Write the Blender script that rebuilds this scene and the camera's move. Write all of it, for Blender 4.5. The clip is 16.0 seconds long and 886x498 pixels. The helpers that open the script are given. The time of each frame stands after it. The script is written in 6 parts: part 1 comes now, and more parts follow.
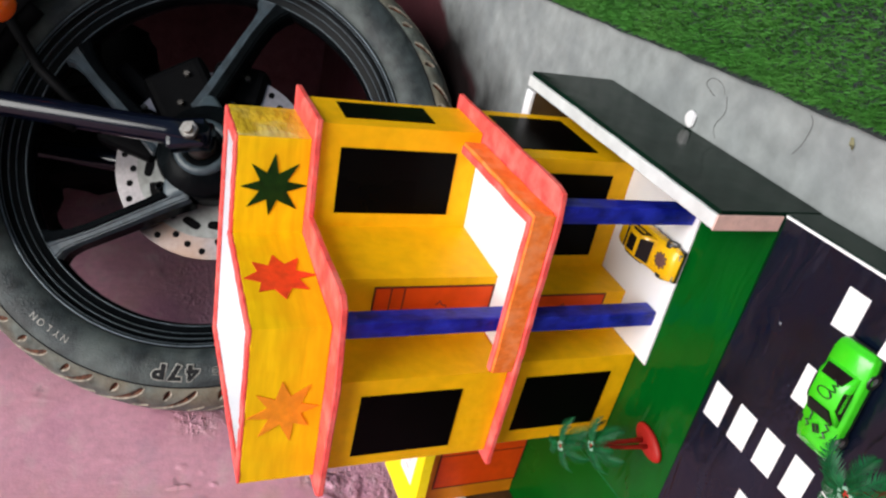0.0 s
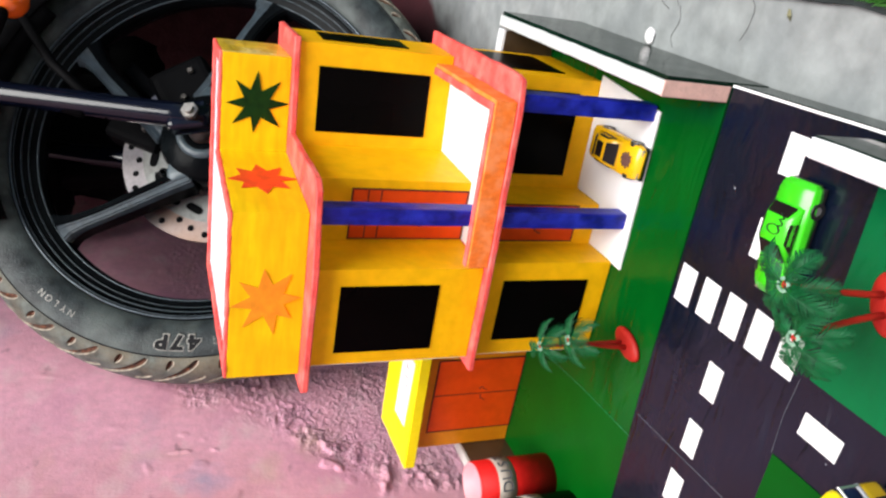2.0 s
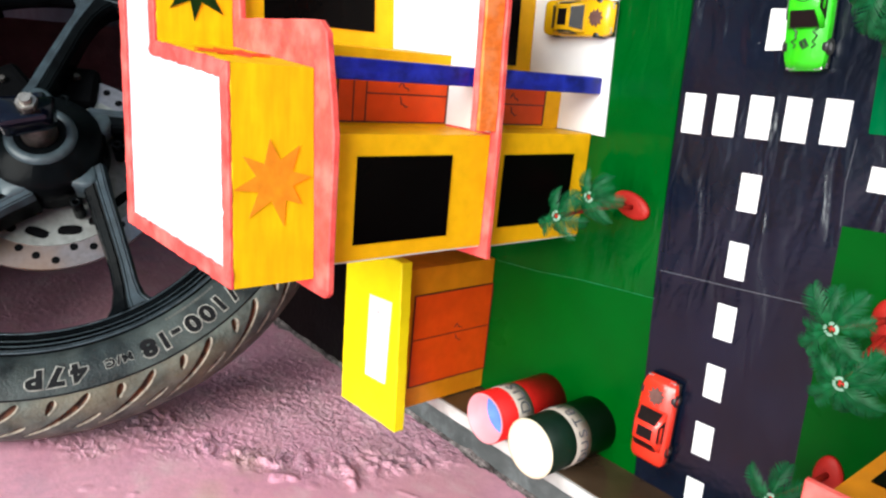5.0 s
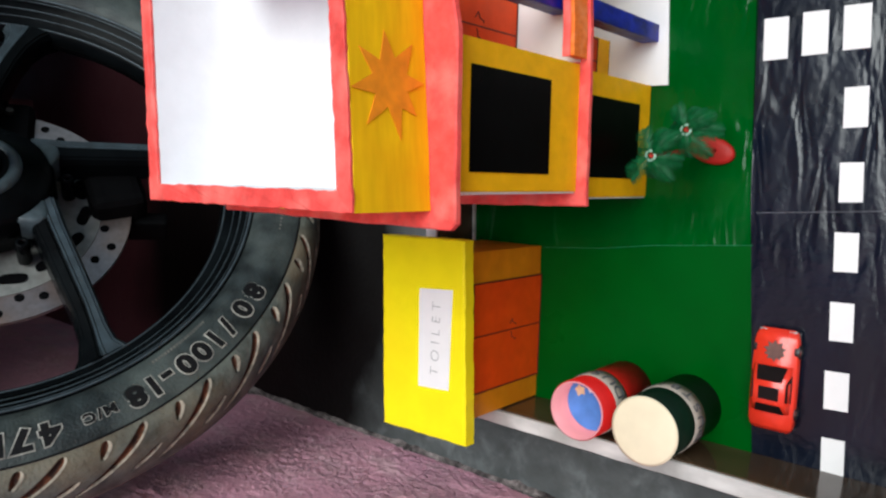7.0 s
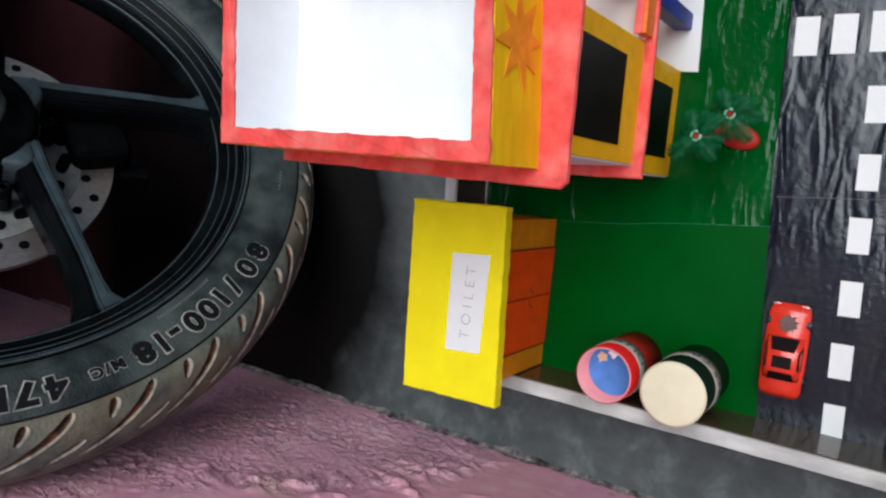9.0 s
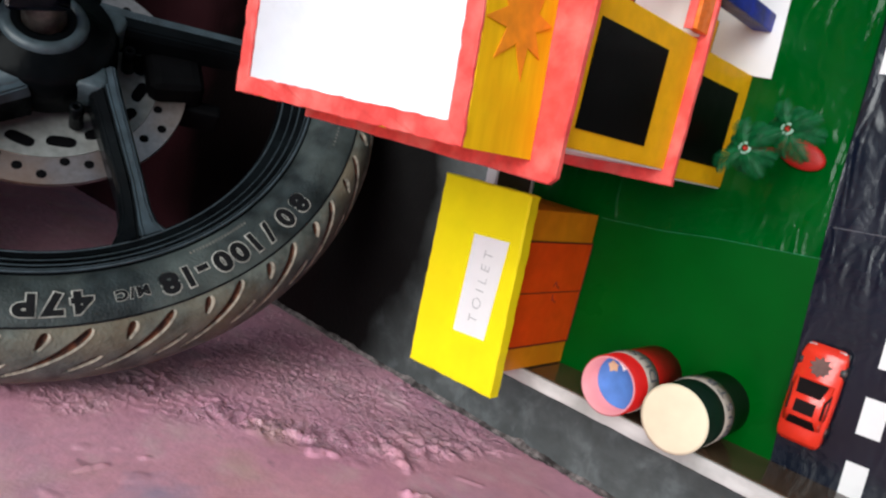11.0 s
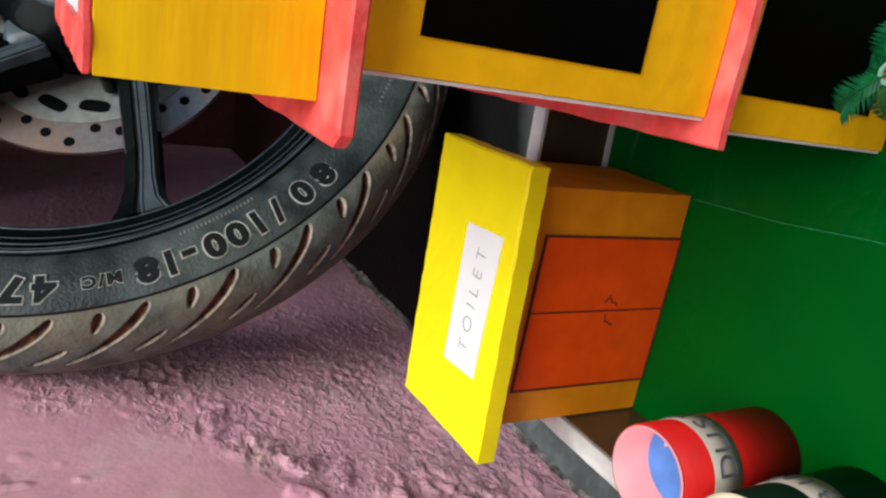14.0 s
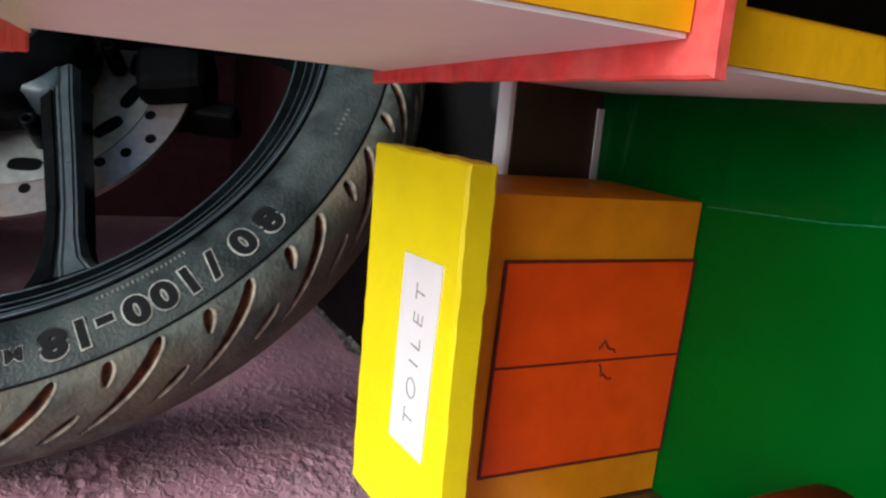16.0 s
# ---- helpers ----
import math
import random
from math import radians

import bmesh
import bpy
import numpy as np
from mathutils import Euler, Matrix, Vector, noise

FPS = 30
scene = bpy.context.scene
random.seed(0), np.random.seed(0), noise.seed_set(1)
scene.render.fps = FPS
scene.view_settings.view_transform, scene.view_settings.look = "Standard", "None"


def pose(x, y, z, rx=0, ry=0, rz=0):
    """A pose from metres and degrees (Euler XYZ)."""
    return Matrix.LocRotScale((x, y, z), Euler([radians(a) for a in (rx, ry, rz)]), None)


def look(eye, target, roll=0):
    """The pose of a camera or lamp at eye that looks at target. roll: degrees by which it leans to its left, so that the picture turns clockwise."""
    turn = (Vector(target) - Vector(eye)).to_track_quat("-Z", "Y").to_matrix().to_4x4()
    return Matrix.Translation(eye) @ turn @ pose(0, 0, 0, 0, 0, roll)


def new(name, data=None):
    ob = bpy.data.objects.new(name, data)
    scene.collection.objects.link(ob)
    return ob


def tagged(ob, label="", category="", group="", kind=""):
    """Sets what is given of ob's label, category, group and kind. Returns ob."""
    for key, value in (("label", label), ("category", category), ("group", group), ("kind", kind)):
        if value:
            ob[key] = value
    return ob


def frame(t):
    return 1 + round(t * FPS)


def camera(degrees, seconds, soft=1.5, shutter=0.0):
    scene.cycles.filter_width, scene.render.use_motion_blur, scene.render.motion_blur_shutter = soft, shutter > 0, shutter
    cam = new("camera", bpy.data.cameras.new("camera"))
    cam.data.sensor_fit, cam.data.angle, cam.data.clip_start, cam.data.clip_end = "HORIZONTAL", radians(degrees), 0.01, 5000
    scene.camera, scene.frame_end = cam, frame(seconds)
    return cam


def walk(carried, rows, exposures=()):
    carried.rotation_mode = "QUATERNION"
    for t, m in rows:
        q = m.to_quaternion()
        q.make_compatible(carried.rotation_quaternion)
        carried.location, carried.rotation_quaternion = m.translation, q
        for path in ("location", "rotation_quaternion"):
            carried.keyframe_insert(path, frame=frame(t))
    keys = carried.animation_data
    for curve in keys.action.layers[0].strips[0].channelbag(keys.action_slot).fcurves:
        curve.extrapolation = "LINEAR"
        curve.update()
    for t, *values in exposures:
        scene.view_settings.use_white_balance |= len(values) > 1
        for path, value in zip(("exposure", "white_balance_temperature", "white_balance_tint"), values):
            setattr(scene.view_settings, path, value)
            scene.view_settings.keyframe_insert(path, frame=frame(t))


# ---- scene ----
cam = camera(62.52, 16.0, 2.3)
PATH = [
    (0, (0.0038, 0.0281, 0.3525), (-0.4796, 0.8092, -0.0427), -90.12),
    (0.3, (-0.0128, 0.0166, 0.3468), (-0.4814, 0.7711, -0.0430), -91.17),
    (0.5, (-0.0279, 0.0051, 0.3452), (-0.5022, 0.7974, -0.0387), -91.43),
    (0.7, (-0.0346, 0.0002, 0.3415), (-0.4521, 0.7924, -0.0315), -92.25),
    (1, (-0.0482, -0.0014, 0.3344), (-0.4249, 0.8351, -0.0634), -91.58),
    (1.3, (-0.0681, -0.0197, 0.3229), (-0.4652, 0.7797, -0.0570), -92.47),
    (1.5, (-0.0772, -0.0244, 0.3159), (-0.4774, 0.8048, -0.0743), -90.59),
    (1.7, (-0.0788, -0.0322, 0.3254), (-0.4582, 0.7744, -0.0572), -90.51),
    (2, (-0.0784, -0.0562, 0.3344), (-0.4901, 0.7755, -0.0382), -90.06),
    (2.3, (-0.0782, -0.0760, 0.3437), (-0.4987, 0.7160, -0.0262), -90.33),
    (2.5, (-0.0815, -0.0840, 0.3446), (-0.5127, 0.7213, -0.0623), -90.21),
    (2.7, (-0.0825, -0.0855, 0.3438), (-0.4946, 0.6932, -0.0619), -90.00),
    (3, (-0.0840, -0.0850, 0.3467), (-0.4934, 0.7104, -0.1004), -90.61),
    (3.3, (-0.0926, -0.0796, 0.3498), (-0.4280, 0.7193, -0.0863), -87.28),
    (3.5, (-0.1134, -0.0627, 0.3517), (-0.4488, 0.7298, -0.1577), -89.03),
    (3.7, (-0.1395, -0.0529, 0.3412), (-0.5065, 0.6751, -0.1844), -91.67),
    (4, (-0.1750, -0.0449, 0.3506), (-0.5285, 0.6966, -0.2196), -90.38),
    (4.3, (-0.2013, -0.0363, 0.3893), (-0.5409, 0.6712, -0.1808), -93.64),
    (4.5, (-0.2148, -0.0265, 0.4152), (-0.5542, 0.7030, -0.1787), -95.33),
    (4.7, (-0.2292, -0.0097, 0.4338), (-0.5334, 0.7240, -0.1737), -96.31),
    (6.8, (-0.3633, 0.1232, 0.4769), (-0.4821, 0.7739, -0.2731), -95.71),
    (7, (-0.3647, 0.1362, 0.4966), (-0.4702, 0.7799, -0.2614), -95.36),
    (7.5, (-0.3617, 0.1875, 0.5165), (-0.4392, 0.8006, -0.2697), -95.03),
    (7.7, (-0.3637, 0.1995, 0.5347), (-0.4472, 0.7725, -0.2435), -95.74),
    (8, (-0.3810, 0.1932, 0.5590), (-0.4724, 0.7549, -0.2632), -95.68),
    (8.2, (-0.3870, 0.1913, 0.5698), (-0.4737, 0.7266, -0.2344), -95.27),
    (10.3, (-0.3820, 0.2518, 0.5415), (-0.5408, 0.7464, -0.3130), -94.68),
    (10.5, (-0.3821, 0.2230, 0.5377), (-0.5379, 0.7810, -0.2774), -93.15),
    (10.8, (-0.3799, 0.1841, 0.5242), (-0.5455, 0.7919, -0.2134), -90.47),
    (11, (-0.3719, 0.1696, 0.5150), (-0.5500, 0.8033, -0.2378), -88.71),
    (11.3, (-0.3642, 0.1465, 0.5005), (-0.5689, 0.7724, -0.2116), -87.80),
    (11.5, (-0.3604, 0.1336, 0.4876), (-0.5786, 0.7978, -0.2273), -86.03),
    (11.7, (-0.3544, 0.1278, 0.4710), (-0.5685, 0.7888, -0.2059), -85.24),
    (12, (-0.3451, 0.1232, 0.4498), (-0.5765, 0.8269, -0.2219), -83.94),
    (12.3, (-0.3369, 0.1362, 0.4359), (-0.5617, 0.8531, -0.1776), -82.94),
    (12.5, (-0.3320, 0.1515, 0.4157), (-0.5717, 0.9036, -0.1982), -83.25),
    (12.7, (-0.3322, 0.1623, 0.3987), (-0.5772, 0.9119, -0.1660), -83.26),
    (13, (-0.3365, 0.1785, 0.3727), (-0.5985, 0.9703, -0.1790), -83.09),
    (13.3, (-0.3465, 0.1920, 0.3408), (-0.6348, 0.9403, -0.2051), -85.76),
    (13.5, (-0.3554, 0.1949, 0.3266), (-0.6560, 0.9785, -0.2171), -86.95),
    (13.7, (-0.3560, 0.1952, 0.3165), (-0.6425, 0.9757, -0.1830), -89.06),
    (14, (-0.3612, 0.1963, 0.2979), (-0.6498, 1.0153, -0.1981), -89.36),
    (14.3, (-0.3629, 0.2047, 0.2829), (-0.6404, 1.0073, -0.1860), -88.78),
    (14.5, (-0.3635, 0.2140, 0.2714), (-0.6509, 1.0437, -0.2071), -87.49),
    (14.7, (-0.3608, 0.2260, 0.2611), (-0.6302, 1.0381, -0.1959), -88.07),
    (15, (-0.3637, 0.2353, 0.2548), (-0.6304, 1.0914, -0.1879), -89.39),
    (15.3, (-0.3736, 0.2363, 0.2552), (-0.6187, 1.0760, -0.1640), -90.84),
    (15.5, (-0.3788, 0.2418, 0.2495), (-0.6347, 1.0851, -0.2230), -91.84),
    (15.7, (-0.3849, 0.2420, 0.2379), (-0.6022, 1.0862, -0.1874), -90.92),
    (16, (-0.3910, 0.2471, 0.2221), (-0.5975, 1.1125, -0.2344), -89.95),
]
EXPOSURES = [(0.0, 0.02, 6500, 10), (1.0, 0.27, 6500, 9), (2.0, 0.40, 6500, 10), (3.5, 0.42, 6450, 8), (4.7, 0.50, 6350, 5), (6.8, -0.24, 6200, 4), (7.5, -0.68, 5950, 3), (8.0, -0.90, 5900, 3), (8.2, -0.80, 5900, 3),
             (10.3, -0.52, 6050, 4), (11.0, -0.31, 6200, 6), (12.5, -0.12, 6350, 8), (14.0, -0.12, 6250, 3), (16.0, -0.10, 6150, 3)]
walk(cam, [(t, look(eye, target, roll)) for t, eye, target, roll in PATH], EXPOSURES)

# ---------------------------------------------------------------- light
world = bpy.data.worlds.new("sky")
scene.world = world
world.use_nodes = True
wn, wl = world.node_tree.nodes, world.node_tree.links
sky = wn.new("ShaderNodeTexSky")
sky.sky_type, sky.sun_disc = "NISHITA", False
sky.sun_elevation, sky.sun_rotation = radians(65), radians(132)
wl.new(sky.outputs[0], wn["Background"].inputs[0])
wn["Background"].inputs[1].default_value = 0.060
sun = new("sun", bpy.data.lights.new("sun", "SUN"))
sun.data.energy, sun.data.angle, sun.data.color = 4.8, radians(46), (1.0, 0.985, 0.955)
sun.matrix_world = look((0.42, -0.38, 1.20), (0.0, 0.0, 0.0))


# ---------------------------------------------------------------- materials
def material(name, color, rough=0.5, vary=0.12, scale=60.0, bump=0.0, bump_scale=200.0, metal=0.0,
             stretch=(1, 1, 1), spec=0.5, second=None, second_scale=8.0, second_amount=0.5, coat=0.0, random_hue=0.0):
    """Principled paint with grain at two scales, stretched strokes and fine relief."""
    m = bpy.data.materials.new(name)
    m.use_nodes = True
    nt = m.node_tree
    N, L = nt.nodes, nt.links
    b = N["Principled BSDF"]
    b.inputs["Roughness"].default_value = rough
    b.inputs["Metallic"].default_value = metal
    b.inputs["Coat Weight"].default_value = coat
    b.inputs["Specular IOR Level"].default_value = spec
    b.inputs["Coat Roughness"].default_value = 0.15
    tc = N.new("ShaderNodeTexCoord")
    mp = N.new("ShaderNodeMapping")
    mp.inputs["Scale"].default_value = stretch
    L.new(tc.outputs["Object"], mp.inputs[0])
    n1 = N.new("ShaderNodeTexNoise")
    n1.inputs["Scale"].default_value, n1.inputs["Detail"].default_value = scale, 6
    L.new(mp.outputs[0], n1.inputs["Vector"])
    r1 = N.new("ShaderNodeValToRGB")
    r1.color_ramp.elements[0].position, r1.color_ramp.elements[1].position = 0.3, 0.7
    lo, hi = 1 - vary, 1 + vary
    r1.color_ramp.elements[0].color = (*[min(1, c * lo) for c in color], 1)
    r1.color_ramp.elements[1].color = (*[min(1, c * hi) for c in color], 1)
    L.new(n1.outputs["Fac"], r1.inputs[0])
    out = r1.outputs[0]
    n2 = N.new("ShaderNodeTexNoise")
    n2.inputs["Scale"].default_value, n2.inputs["Detail"].default_value = second_scale, 5
    L.new(tc.outputs["Object"], n2.inputs["Vector"])
    if second is not None:
        r2 = N.new("ShaderNodeValToRGB")
        r2.color_ramp.elements[0].position, r2.color_ramp.elements[1].position = 0.45, 0.68
        r2.color_ramp.elements[0].color = (0, 0, 0, 1)
        r2.color_ramp.elements[1].color = (second_amount,) * 3 + (1,)
        L.new(n2.outputs["Fac"], r2.inputs[0])
        mix = N.new("ShaderNodeMix")
        mix.data_type = "RGBA"
        L.new(r2.outputs[0], mix.inputs[0])
        L.new(out, mix.inputs[6])
        mix.inputs[7].default_value = (*second, 1)
        out = mix.outputs[2]
    L.new(out, b.inputs["Base Color"])
    mr = N.new("ShaderNodeMapRange")
    mr.inputs[3].default_value, mr.inputs[4].default_value = max(0.02, rough - 0.12), min(1, rough + 0.12)
    L.new(n2.outputs["Fac"], mr.inputs[0])
    L.new(mr.outputs[0], b.inputs["Roughness"])
    if bump:
        nb = N.new("ShaderNodeTexNoise")
        nb.inputs["Scale"].default_value, nb.inputs["Detail"].default_value = bump_scale, 5
        L.new(mp.outputs[0], nb.inputs["Vector"])
        bp = N.new("ShaderNodeBump")
        bp.inputs["Strength"].default_value, bp.inputs["Distance"].default_value = 1.0, bump
        L.new(nb.outputs["Fac"], bp.inputs["Height"])
        L.new(bp.outputs[0], b.inputs["Normal"])
    return m


def crinkled(name, color, rough, wide, fine, vary=0.2, spec=0.3):
    """Glossy self-adhesive film with long folds across and small bubbles."""
    m = material(name, color, rough, vary, 25, 0, second=tuple(c * 1.5 for c in color), second_scale=14, second_amount=0.35, spec=spec)
    nt = m.node_tree
    N, L = nt.nodes, nt.links
    tc = N.new("ShaderNodeTexCoord")
    mp = N.new("ShaderNodeMapping")
    mp.inputs["Scale"].default_value = (0.28, 1.0, 1.0)
    L.new(tc.outputs["Object"], mp.inputs[0])
    a = N.new("ShaderNodeTexNoise")
    a.inputs["Scale"].default_value, a.inputs["Detail"].default_value, a.inputs["Distortion"].default_value = 60, 2, 0.6
    L.new(mp.outputs[0], a.inputs["Vector"])
    c = N.new("ShaderNodeTexNoise")
    c.inputs["Scale"].default_value, c.inputs["Detail"].default_value = 220, 3
    L.new(tc.outputs["Object"], c.inputs["Vector"])
    b1 = N.new("ShaderNodeBump")
    b1.inputs["Strength"].default_value, b1.inputs["Distance"].default_value = 1.0, wide
    L.new(a.outputs["Fac"], b1.inputs["Height"])
    big = N.new("ShaderNodeTexNoise")
    big.inputs["Scale"].default_value, big.inputs["Detail"].default_value = 13, 2
    L.new(tc.outputs["Object"], big.inputs["Vector"])
    where = N.new("ShaderNodeMapRange")
    where.inputs[1].default_value, where.inputs[2].default_value = 0.42, 0.62
    where.inputs[3].default_value, where.inputs[4].default_value = 0.12, 1.0
    L.new(big.outputs["Fac"], where.inputs[0])
    L.new(where.outputs[0], b1.inputs["Strength"])
    b2 = N.new("ShaderNodeBump")
    b2.inputs["Strength"].default_value, b2.inputs["Distance"].default_value = 1.0, fine
    L.new(c.outputs["Fac"], b2.inputs["Height"])
    L.new(b1.outputs[0], b2.inputs["Normal"])
    L.new(b2.outputs[0], N["Principled BSDF"].inputs["Normal"])
    return m


AMBER = material("amber_paper", (0.93, 0.485, 0.004), 0.45, 0.08, 90, 0.0006, 120, second=(0.86, 0.40, 0.003), second_scale=22, second_amount=0.4, spec=0.12)
CRAYON = material("crayoned_yellow", (0.94, 0.57, 0.004), 0.55, 0.14, 120, 0.00015, 260, stretch=(0.22, 0.22, 1.5), second=(0.86, 0.38, 0.003), second_scale=24, second_amount=0.45, spec=0.12)
YELLOW = material("yellow_paper", (0.92, 0.77, 0.005), 0.42, 0.05, 40, 0.0004, 110, second=(0.90, 0.66, 0.004), second_scale=14, second_amount=0.4, spec=0.2)
ORANGE_WALL = material("orange_paper", (0.70, 0.24, 0.006), 0.45, 0.1, 80, 0.0004, 140, second=(0.62, 0.17, 0.004), second_scale=30, spec=0.2)
SALMON = material("coral_red_paint", (0.86, 0.088, 0.078), 0.5, 0.20, 130, 0.0010, 150, second=(0.92, 0.24, 0.20), second_scale=60, second_amount=0.6, spec=0.25)
TAPED = material("taped_pale_yellow", (0.78, 0.52, 0.03), 0.26, 0.25, 60, 0.0022, 90, stretch=(0.5, 0.5, 1.6), second=(0.92, 0.78, 0.34), second_scale=30, second_amount=0.7, spec=0.5)
HATCH = material("orange_crayon", (0.98, 0.20, 0.03), 0.55, 0.18, 330, 0.0003, 300, stretch=(1.0, 0.35, 0.6), second=(0.96, 0.36, 0.15), second_scale=90, second_amount=0.55, spec=0.15)
WHITE = material("white_foam_board", (0.87, 0.87, 0.89), 0.6, 0.03, 60, 0.0003, 300, second=(0.80, 0.80, 0.84), second_scale=12, second_amount=0.3)
DULL_WHITE = material("dusty_white_foam", (0.60, 0.61, 0.60), 0.65, 0.12, 70, 0.0006, 220, second=(0.50, 0.51, 0.50), second_scale=34, second_amount=0.5)
GRUBBY = material("grubby_white_foam", (0.52, 0.50, 0.48), 0.65, 0.25, 70, 0.0006, 220, stretch=(1, 0.25, 1), second=(0.30, 0.29, 0.27), second_scale=34, second_amount=0.7)
PLAIN_PAPER = material("white_paper", (0.82, 0.80, 0.80), 0.6, 0.02, 80, 0.0002, 200)
BLUE = material("blue_paint", (0.003, 0.006, 0.21), 0.42, 0.5, 150, 0.0012, 150, stretch=(1, 1, 0.35), second=(0.020, 0.035, 0.50), second_scale=75, second_amount=0.75, spec=0.35)
BLACK_FILM = material("black_film", (0.0014, 0.0010, 0.0011), 0.30, 0.2, 60, 0.0002, 60, spec=0.035)
DOOR = material("orange_red_paper", (0.78, 0.075, 0.004), 0.5, 0.10, 70, 0.0003, 150, second=(0.66, 0.05, 0.003), second_scale=26, second_amount=0.5, spec=0.2)
INK = material("dark_red_ink", (0.10, 0.006, 0.006), 0.6, 0.3, 300)
PEN = material("grey_pen_ink", (0.085, 0.085, 0.10), 0.6, 0.3, 300)
PENCIL = material("grey_pencil", (0.33, 0.32, 0.33), 0.6, 0.35, 300)
STAR_GREEN = material("green_star_paper", (0.004, 0.028, 0.004), 0.5, 0.4, 120, 0.0003, 200, second=(0.02, 0.07, 0.006), second_scale=50, second_amount=0.5, spec=0.10)
STAR_RED = material("red_star_paper", (0.80, 0.055, 0.01), 0.5, 0.2, 120, 0.0003, 200)
STAR_ORANGE = material("orange_star_paper", (0.88, 0.30, 0.004), 0.5, 0.15, 120, 0.0003, 200)
LAWN = crinkled("crinkled_green_film", (0.0004, 0.062, 0.006), 0.12, 0.0036, 0.0003, 0.12, 0.20)
LAWN_TEAL = crinkled("crinkled_teal_green_film", (0.0005, 0.108, 0.032), 0.22, 0.0034, 0.0003, 0.12, 0.18)
LAWN_FLAT = material("smooth_green_film", (0.0004, 0.064, 0.004), 0.30, 0.10, 30, 0.0002, 45, second=(0.0005, 0.078, 0.007), second_scale=11, second_amount=0.4, spec=0.10)
JOINT = material("pale_film_joint", (0.008, 0.13, 0.05), 0.3, 0.6, 260)
ROAD = crinkled("black_road_film", (0.002, 0.0045, 0.012), 0.24, 0.0030, 0.0003, 0.35, 0.52)


def specked(m):
    """Sparse pale specks on a dark film."""
    N, L = m.node_tree.nodes, m.node_tree.links
    b = N["Principled BSDF"]
    out = b.inputs["Base Color"].links[0].from_socket
    tc = N.new("ShaderNodeTexCoord")
    v = N.new("ShaderNodeTexVoronoi")
    v.inputs["Scale"].default_value = 75
    L.new(tc.outputs["Object"], v.inputs["Vector"])
    pick = N.new("ShaderNodeSeparateColor")
    L.new(v.outputs["Color"], pick.inputs[0])
    size = N.new("ShaderNodeMapRange")
    size.inputs[1].default_value, size.inputs[2].default_value = 0.72, 1.0
    size.inputs[3].default_value, size.inputs[4].default_value = 0.0, 0.085
    L.new(pick.outputs[0], size.inputs[0])
    near = N.new("ShaderNodeMath")
    near.operation = "LESS_THAN"
    L.new(v.outputs["Distance"], near.inputs[0])
    L.new(size.outputs[0], near.inputs[1])
    mix = N.new("ShaderNodeMix")
    mix.data_type = "RGBA"
    L.new(near.outputs[0], mix.inputs[0])
    L.new(out, mix.inputs[6])
    mix.inputs[7].default_value = (0.16, 0.17, 0.19, 1)
    L.new(mix.outputs[2], b.inputs["Base Color"])


specked(ROAD)
OUTER = material("dark_green_film", (0.003, 0.014, 0.008), 0.10, 0.25, 20, 0.0003, 40, spec=0.055)
BROWN = material("brown_tape", (0.060, 0.036, 0.020), 0.16, 0.3, 30, 0.0003, 50, second=(0.10, 0.07, 0.045), second_scale=10)
FOAM_PINK = material("pinkish_foam_edge", (0.66, 0.42, 0.36), 0.7, 0.1, 200, 0.0005, 400)
RED_CARD = material("red_card", (0.52, 0.008, 0.007), 0.55, 0.15, 60, 0.0004, 120, spec=0.2)
GREEN_CARD = material("dark_green_card", (0.0025, 0.012, 0.006), 0.4, 0.3, 60, 0.0003, 120, spec=0.15)
CREAM = material("cream_card", (0.80, 0.70, 0.50), 0.6, 0.05, 60, second=(0.72, 0.60, 0.42), second_scale=40, second_amount=0.4)
BLUE_PRINT = material("blue_printed_paper", (0.07, 0.19, 0.50), 0.4, 0.18, 80, spec=0.3)
PRINT_TAN = material("tan_print", (0.62, 0.44, 0.26), 0.45, 0.15, 120)
DECAL = material("worn_brown_print", (0.12, 0.055, 0.045), 0.5, 0.35, 200)
PINK_CARD = material("pink_card", (0.75, 0.30, 0.33), 0.5, 0.08, 60)
LABEL = material("grey_label_paper", (0.36, 0.31, 0.26), 0.6, 0.14, 90)
PLASTIC_RED = material("red_plastic", (0.42, 0.016, 0.010), 0.52, 0.16, 90, 0.0002, 300, second=(0.36, 0.012, 0.008), second_scale=60, second_amount=0.5, spec=0.3)
LEAF = material("palm_plastic", (0.003, 0.070, 0.019), 0.45, 0.4, 160, second=(0.022, 0.13, 0.06), second_scale=70, second_amount=0.4, spec=0.15)
PALE_RING = material("pale_green_ring", (0.20, 0.36, 0.26), 0.5, 0.15, 200)
CAR_RED = material("toy_red_paint", (0.72, 0.035, 0.016), 0.28, 0.08, 120, coat=0.4)
CAR_GREEN = material("toy_green_paint", (0.045, 0.58, 0.012), 0.28, 0.08, 120, coat=0.4)
CAR_YELLOW = material("toy_yellow_paint", (0.84, 0.46, 0.006), 0.28, 0.08, 120, coat=0.4)
BUS_YELLOW = material("bus_yellow_paint", (0.88, 0.70, 0.008), 0.32, 0.06, 120, 0.0006, 60, second=(0.93, 0.80, 0.16), second_scale=38, second_amount=0.7, coat=0.3)
BUS_SIDE = material("bus_amber_paint", (0.50, 0.31, 0.006), 0.35, 0.2, 120, second=(0.26, 0.17, 0.01), second_scale=60, second_amount=0.5, coat=0.2)
TOY_BLACK = material("toy_black_plastic", (0.012, 0.012, 0.013), 0.4, 0.3, 120)
